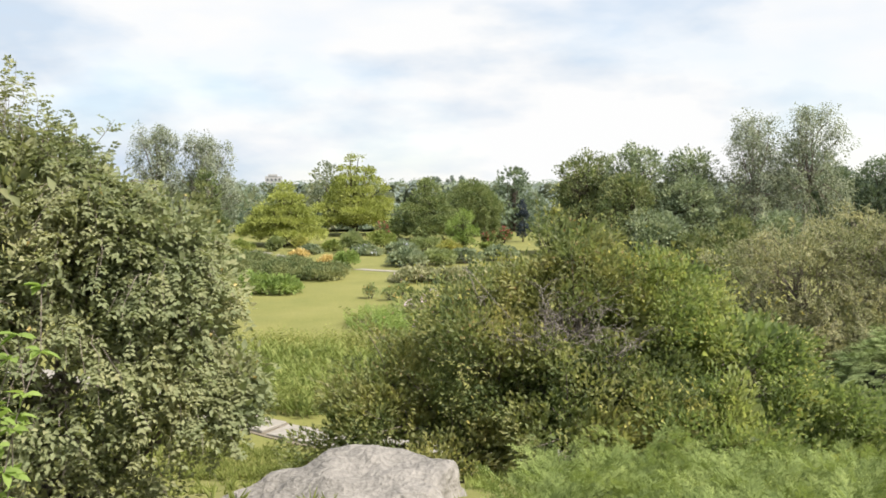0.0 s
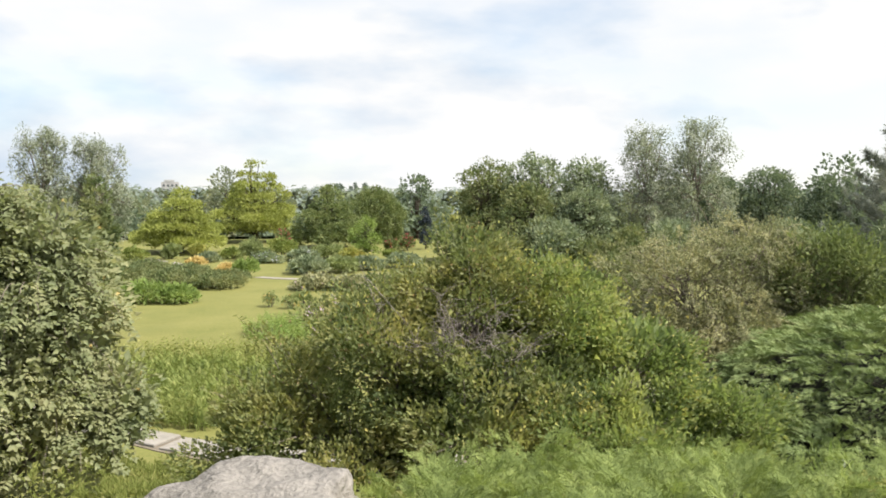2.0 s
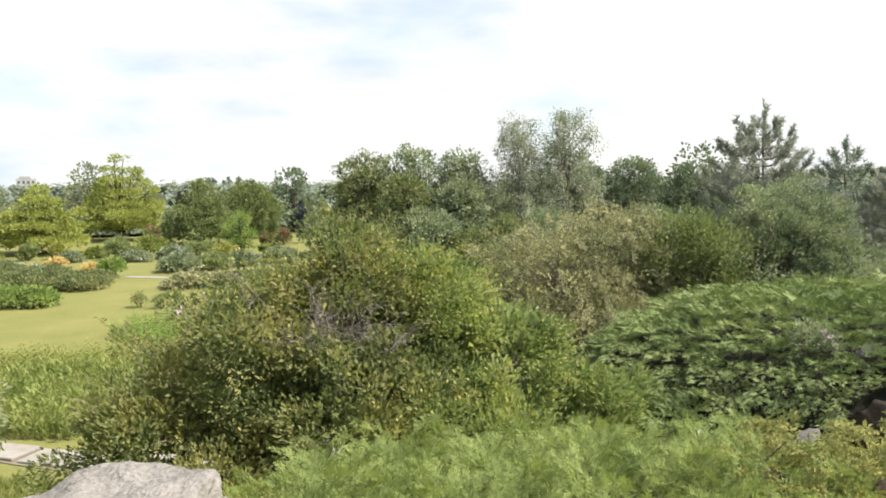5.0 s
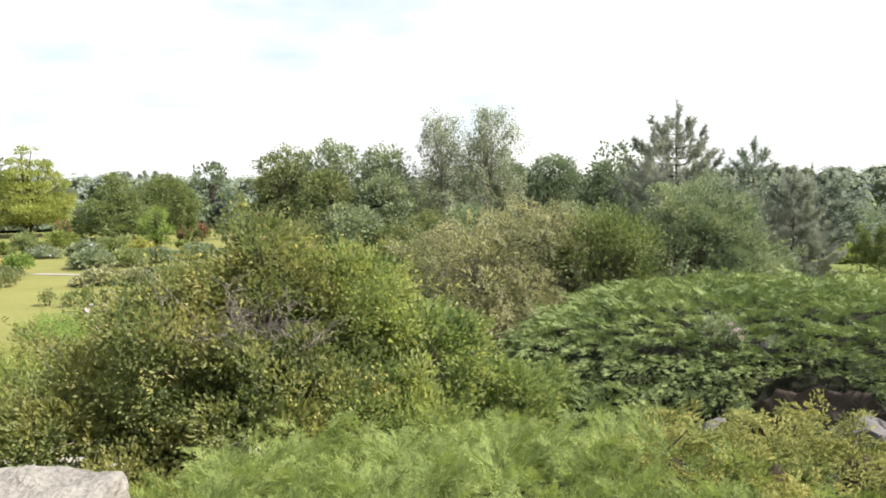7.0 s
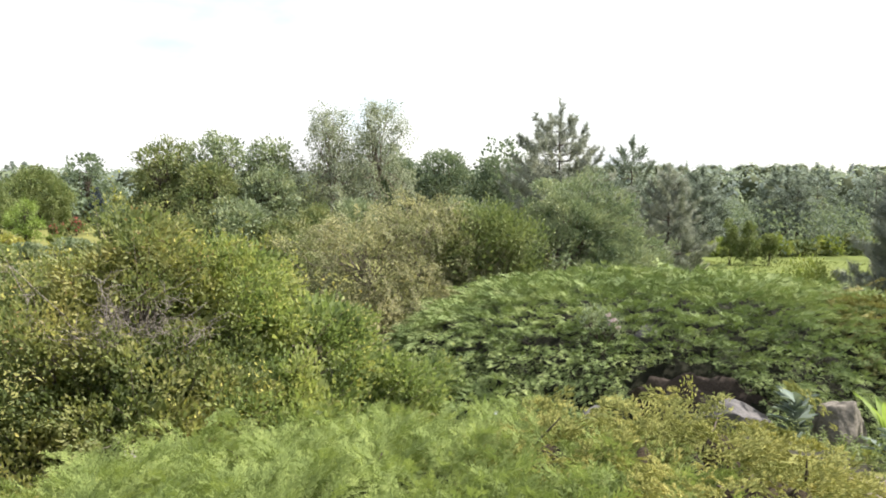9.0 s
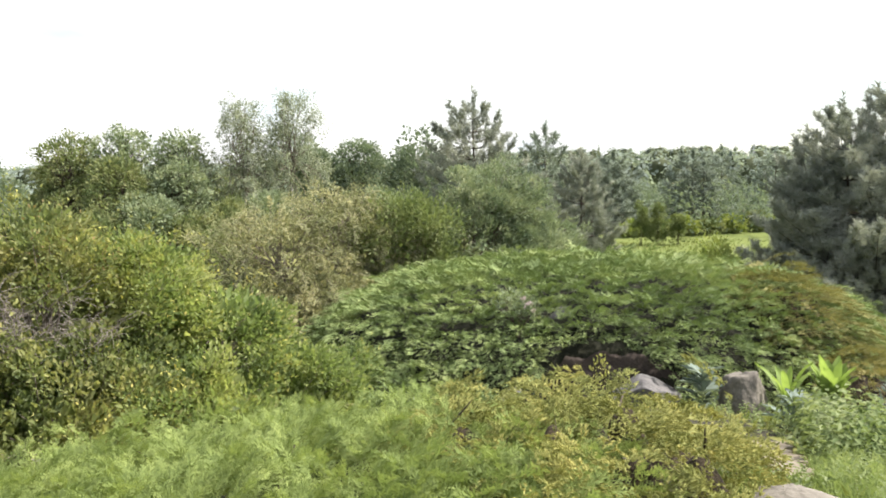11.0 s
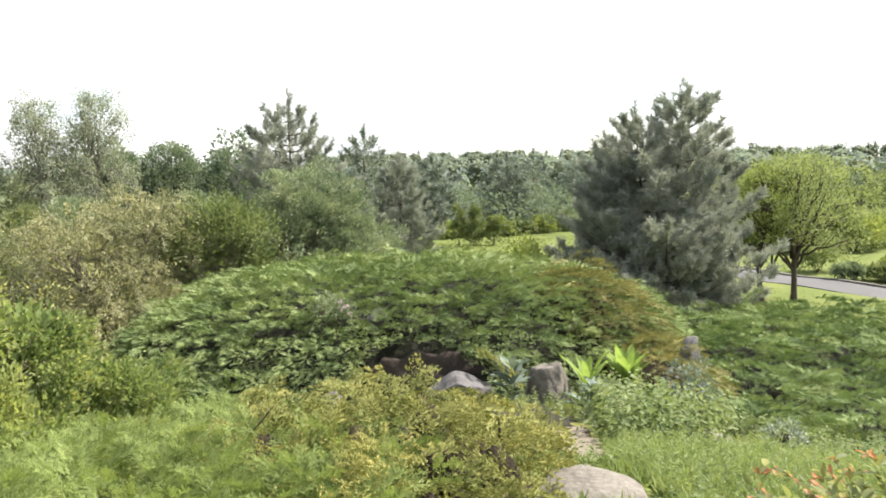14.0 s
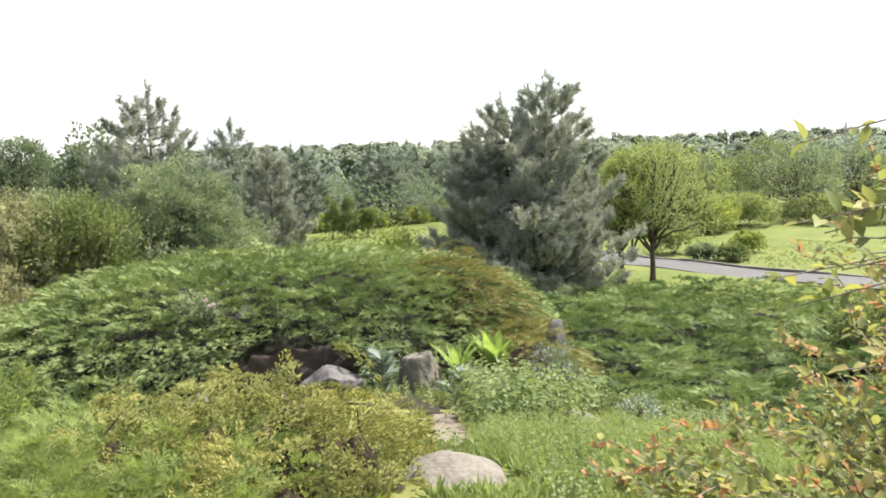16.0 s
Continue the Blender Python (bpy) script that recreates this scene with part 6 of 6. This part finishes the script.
def far_woods(name, label, mat, n, az0, az1, d0, d1, low, high, leaf, seed, body_size=0.0):
    """Crowns of many far trees in one mass."""
    rng = np.random.default_rng(seed)
    az, d = np.radians(rng.uniform(az0, az1, n)), rng.uniform(d0, d1, n)
    x, y = d * np.sin(az), d * np.cos(az)
    rise = height(x, y)
    tall = rng.uniform(low, high, n)
    wide = tall * rng.uniform(0.5, 0.62, n)
    spruce = rng.random(n) < 0.14
    tall[spruce] *= 1.12
    wide[spruce] *= 0.45
    per = 50
    i = np.repeat(np.arange(n), per)
    u = balls(rng, n * per)
    u[:, 2] = np.abs(u[:, 2])
    f = u[:, 2] ** 0.8
    w = np.where(spruce[i], 1 - f, 1.0)
    P = np.stack([x[i] + u[:, 0] * wide[i] * w, y[i] + u[:, 1] * wide[i] * w, rise[i] + tall[i] * (0.25 + 0.75 * f)], 1) + rng.normal(size=(n * per, 3)) * 0.35
    A = np.cross(u, balls(rng, n * per)) + 0.3 * balls(rng, n * per)
    V, F = leaves(P, A, u + [0, 0, 0.3], leaf * rng.uniform(0.7, 1.4, n * per), leaf * rng.uniform(0.5, 1.0, n * per))
    # a dark solid body stands in for the shade inside each crown
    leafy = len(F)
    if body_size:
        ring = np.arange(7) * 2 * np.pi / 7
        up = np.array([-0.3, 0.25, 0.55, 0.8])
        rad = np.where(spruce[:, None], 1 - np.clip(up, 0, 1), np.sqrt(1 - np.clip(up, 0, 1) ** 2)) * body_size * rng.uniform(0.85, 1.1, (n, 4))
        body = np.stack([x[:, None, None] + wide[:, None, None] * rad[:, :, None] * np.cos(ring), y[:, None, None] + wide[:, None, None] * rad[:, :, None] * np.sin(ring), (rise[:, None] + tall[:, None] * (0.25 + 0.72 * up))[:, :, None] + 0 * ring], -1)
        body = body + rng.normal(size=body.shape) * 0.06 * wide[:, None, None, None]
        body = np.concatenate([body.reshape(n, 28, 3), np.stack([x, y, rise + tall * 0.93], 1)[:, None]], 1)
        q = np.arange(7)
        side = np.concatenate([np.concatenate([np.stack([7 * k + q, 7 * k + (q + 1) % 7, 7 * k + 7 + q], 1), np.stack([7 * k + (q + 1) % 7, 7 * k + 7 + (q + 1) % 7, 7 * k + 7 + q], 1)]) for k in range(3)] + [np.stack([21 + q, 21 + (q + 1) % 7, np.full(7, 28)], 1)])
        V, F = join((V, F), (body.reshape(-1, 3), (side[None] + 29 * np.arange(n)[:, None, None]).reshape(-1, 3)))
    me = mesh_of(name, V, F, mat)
    # the dark floor colour paints the crowns' inner shade
    me.materials.append(M_FLOOR_AND_SHADE)
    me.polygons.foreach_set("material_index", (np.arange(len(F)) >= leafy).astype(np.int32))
    tagged(new(name, me), label, "woods", kind="stuff")


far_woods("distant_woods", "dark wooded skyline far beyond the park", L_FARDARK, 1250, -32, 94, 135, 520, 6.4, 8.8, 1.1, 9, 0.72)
far_woods("wood_undergrowth", "low dark undergrowth beneath the belt of trees", L_ROUND, 260, -30, 34, 88, 134, 2.4, 4.2, 0.55, 10)
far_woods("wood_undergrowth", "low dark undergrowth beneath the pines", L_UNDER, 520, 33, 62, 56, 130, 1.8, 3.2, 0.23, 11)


def poplar(x, y, h, seed):
    shrub("poplar_tree", on(x, y), [(0, 0, h * 0.35, 0.8, 0.8, h * 0.35), (0, 0, h * 0.7, 0.6, 0.6, h * 0.3)], 900, 0.5, 0.6, 0.4, L_FARDARK, "slim dark poplar on the skyline", "tree", "skyline poplars", seed, twigs=6)


for k in range(6):
    poplar(-7 + 2.6 * k + (k % 2), 299 + 3 * (k % 3), 9.8 + 0.5 * (k % 3), 420 + k)


def block_of_flats():
    x, y, z = -76.2, 367.0, -0.8
    ob = thing("apartment_building", (x, y, z), "distant pale block of flats above the trees", "building", turn=11.7)
    bm = bmesh.new()
    bmesh.ops.create_cube(bm, size=1.0)
    bmesh.ops.scale(bm, vec=(7.4, 6.0, 9.4), verts=bm.verts)
    bmesh.ops.translate(bm, vec=(0, 0, 4.7), verts=bm.verts)
    part("wall", bm, M_PLASTER, ob)
    bm = bmesh.new()
    bmesh.ops.create_cube(bm, size=1.0)
    bmesh.ops.scale(bm, vec=(4.2, 6.3, 0.9), verts=bm.verts)
    bmesh.ops.translate(bm, vec=(-0.4, 0, 9.85), verts=bm.verts)
    part("roof", bm, M_PLASTER, ob)
    for r in range(4):
        for c in range(4):
            bm = bmesh.new()
            bmesh.ops.create_cube(bm, size=1.0)
            bmesh.ops.scale(bm, vec=(1.0, 0.16, 1.2), verts=bm.verts)
            bmesh.ops.translate(bm, vec=(-2.6 + 1.73 * c, -3.02, 1.6 + 2.1 * r), verts=bm.verts)
            win = part("window", bm, M_PLASTER, ob)
            bm = bmesh.new()
            bmesh.ops.create_cube(bm, size=1.0)
            bmesh.ops.scale(bm, vec=(0.84, 0.1, 1.04), verts=bm.verts)
            bmesh.ops.translate(bm, vec=(-2.6 + 1.73 * c, -3.07, 1.6 + 2.1 * r), verts=bm.verts)
            part("pane", bm, M_GLASS, win)


block_of_flats()


def pylon(x, y, z, h, label):
    """A lattice mast of four tapering legs with braces and cross-arms."""
    ob = thing("pylon", (x, y, z), label, "pylon", "pylons on the hill")
    leg = lambda f, sx, sy: np.array([sx * (0.75 - 0.6 * f), sy * (0.75 - 0.6 * f), h * f])
    ways = []
    for sx, sy in ((1, 1), (1, -1), (-1, -1), (-1, 1)):
        part_np("leg", tubes([[leg(0, sx, sy), leg(0.5, sx, sy), leg(1, sx, sy)]], [[0.1, 0.09, 0.07]], 4), M_STEEL, ob)
    for k in range(6):
        f0, f1 = k / 6, (k + 1) / 6
        for (ax, ay), (bx, by) in (((1, 1), (1, -1)), ((1, -1), (-1, -1)), ((-1, -1), (-1, 1)), ((-1, 1), (1, 1))):
            part_np("brace", tubes([[leg(f0, ax, ay), (leg(f0, ax, ay) + leg(f1, bx, by)) / 2, leg(f1, bx, by)]], [[0.05] * 3], 4), M_STEEL, ob)
    for f in (0.8, 0.93):
        part_np("arm", tubes([[(-1.2, 0, h * f), (0, 0, h * f + 0.1), (1.2, 0, h * f)]], [[0.05, 0.08, 0.05]], 4), M_STEEL, ob)


pylon(246.0, 172.0, 0.5, 9.6, "distant pale lattice power pylon above the woods")
pylon(257.0, 37.5, -1.0, 11.2, "distant pale lattice power pylon above the woods")


# ---------- boughs close to the camera ----------
BOUGH_TIP = np.array([1.87, -0.22, 5.03])
def near_cotoneaster():
    """A loose bush at the path's edge: long arching shoots with leaves set along them, some young leaves red."""
    x, y = 3.6, -1.2
    b = ground_at(x, y)
    ob = thing("cotoneaster_bush", (x, y, b), "loose arching bush with pale green and reddish young leaves", "bush")
    rng = np.random.default_rng(88)
    n, m = 215, 64
    a = rng.uniform(0, 2 * np.pi, n)
    r = 1.62 * rng.uniform(0.05, 1.0, n) ** 0.55
    top = 2.25 * np.sqrt(np.clip(1 - (r / 1.7) ** 2, 0.02, 1)) * rng.uniform(0.35, 1.0, n) ** 0.5
    low = rng.random(n) < 0.55
    top = np.where(low, top * 0.52, top)
    r = np.where(low, r, r * 0.85)
    shift = np.where(low[:, None], np.array([-0.3, 0.6, 0.0]), np.array([0.05, 0.32, 0.0]))
    ends = np.stack([np.cos(a) * r, np.sin(a) * r, top], 1) + shift
    start = np.stack([np.cos(a) * r * 0.25, np.sin(a) * r * 0.25, np.zeros(n)], 1) + rng.normal(size=(n, 3)) * [0.1, 0.1, 0] + shift
    ways = arcs(start, ends, rng, 12, 0.28, 0.07)
    part_np("branchwork", tubes(ways, np.linspace(0.0045, 0.0014, 12)[None].repeat(n, 0), 5), M_TWIG, ob, smooth=True, kind="stuff")
    s = rng.uniform(0.2, 1.0, (n, m)) ** 0.7
    P = np.stack([np.stack([np.interp(s[q], np.linspace(0, 1, 12), ways[q, :, c]) for c in range(3)], 1) for q in range(n)]).reshape(-1, 3)
    D = np.repeat(unit(ways[:, -1] - ways[:, 6]), m, 0)
    A = 0.6 * D + 0.8 * balls(rng, n * m) + [0, 0, 0.1]
    N = np.array([0, 0, 1.0]) + 0.6 * balls(rng, n * m)
    L = rng.uniform(0.03, 0.06, n * m)
    red = (s.ravel() > 0.84) & (rng.random(n * m) < 0.5)
    part_np("foliage", oval_leaves(P[~red] + balls(rng, (~red).sum()) * 0.02, A[~red], N[~red], L[~red], L[~red] * 0.55), L_NEAR, ob, kind="stuff")
    part_np("young_foliage", oval_leaves(P[red], A[red], N[red], L[red] * 0.7, L[red] * 0.36), L_REDTIP, ob, "reddish young leaves", kind="stuff")
    # long boughs from the middle of the bush
    k = 22
    tips = BOUGH_TIP - np.array([x, y, b]) + rng.normal(size=(k, 3)) * [0.07, 0.07, 0.075]
    foot = np.array([-1.25, -0.05, 0.9]) + rng.normal(size=(k, 3)) * [0.1, 0.12, 0.12]
    root = np.array([-1.05, -0.1, 0.0]) + rng.normal(size=(k, 3)) * [0.12, 0.12, 0]
    ways = np.concatenate([arcs(root, foot, rng, 5, 0.0, 0.05)[:, :-1], canes(foot, tips, rng, 0.16, 8)], 1)
    part_np("bough", tubes(ways, np.linspace(0.006, 0.0012, 12)[None].repeat(k, 0), 5), M_TWIG, ob, smooth=True, kind="stuff")
    s = rng.uniform(0.5, 1.0, (k, 26)) ** 0.8
    P = np.stack([np.stack([np.interp(s[q], np.linspace(0, 1, 12), ways[q, :, c]) for c in range(3)], 1) for q in range(k)]).reshape(-1, 3)
    A = 0.5 * np.repeat(unit(ways[:, -1] - ways[:, 6]), 26, 0) + 0.8 * balls(rng, k * 26)
    N = np.array([0, 0, 1.0]) + 0.6 * balls(rng, k * 26)
    L = rng.uniform(0.026, 0.05, k * 26)
    part_np("bough_foliage", oval_leaves(P, A, N, L, L * 0.55), L_NEAR, ob, kind="stuff")


near_cotoneaster()


def near_sapling():
    x, y = -1.75, 2.95
    ob = thing("sapling", on(x, y), "leafy fresh green sapling beside the rose bush", "plant")
    rng = np.random.default_rng(90)
    ends = np.array([0, 0, 1.25]) + rng.normal(size=(12, 3)) * [0.12, 0.12, 0.2]
    ways = arcs(np.zeros((12, 3)), ends, rng, 8, 0.0, 0.08)
    part_np("branchwork", tubes(ways, np.linspace(0.004, 0.0015, 8)[None].repeat(12, 0), 5), M_TWIG, ob, smooth=True, kind="stuff")
    P = ways[:, 2:].reshape(-1, 3).repeat(6, 0)
    n = len(P)
    part_np("foliage", oval_leaves(P, balls(rng, n) * [1, 1, 0.4], np.array([0, 0, 1.0]) + 0.4 * balls(rng, n), rng.uniform(0.05, 0.085, n), 0.034), L_DOCK, ob, kind="stuff")


near_sapling()
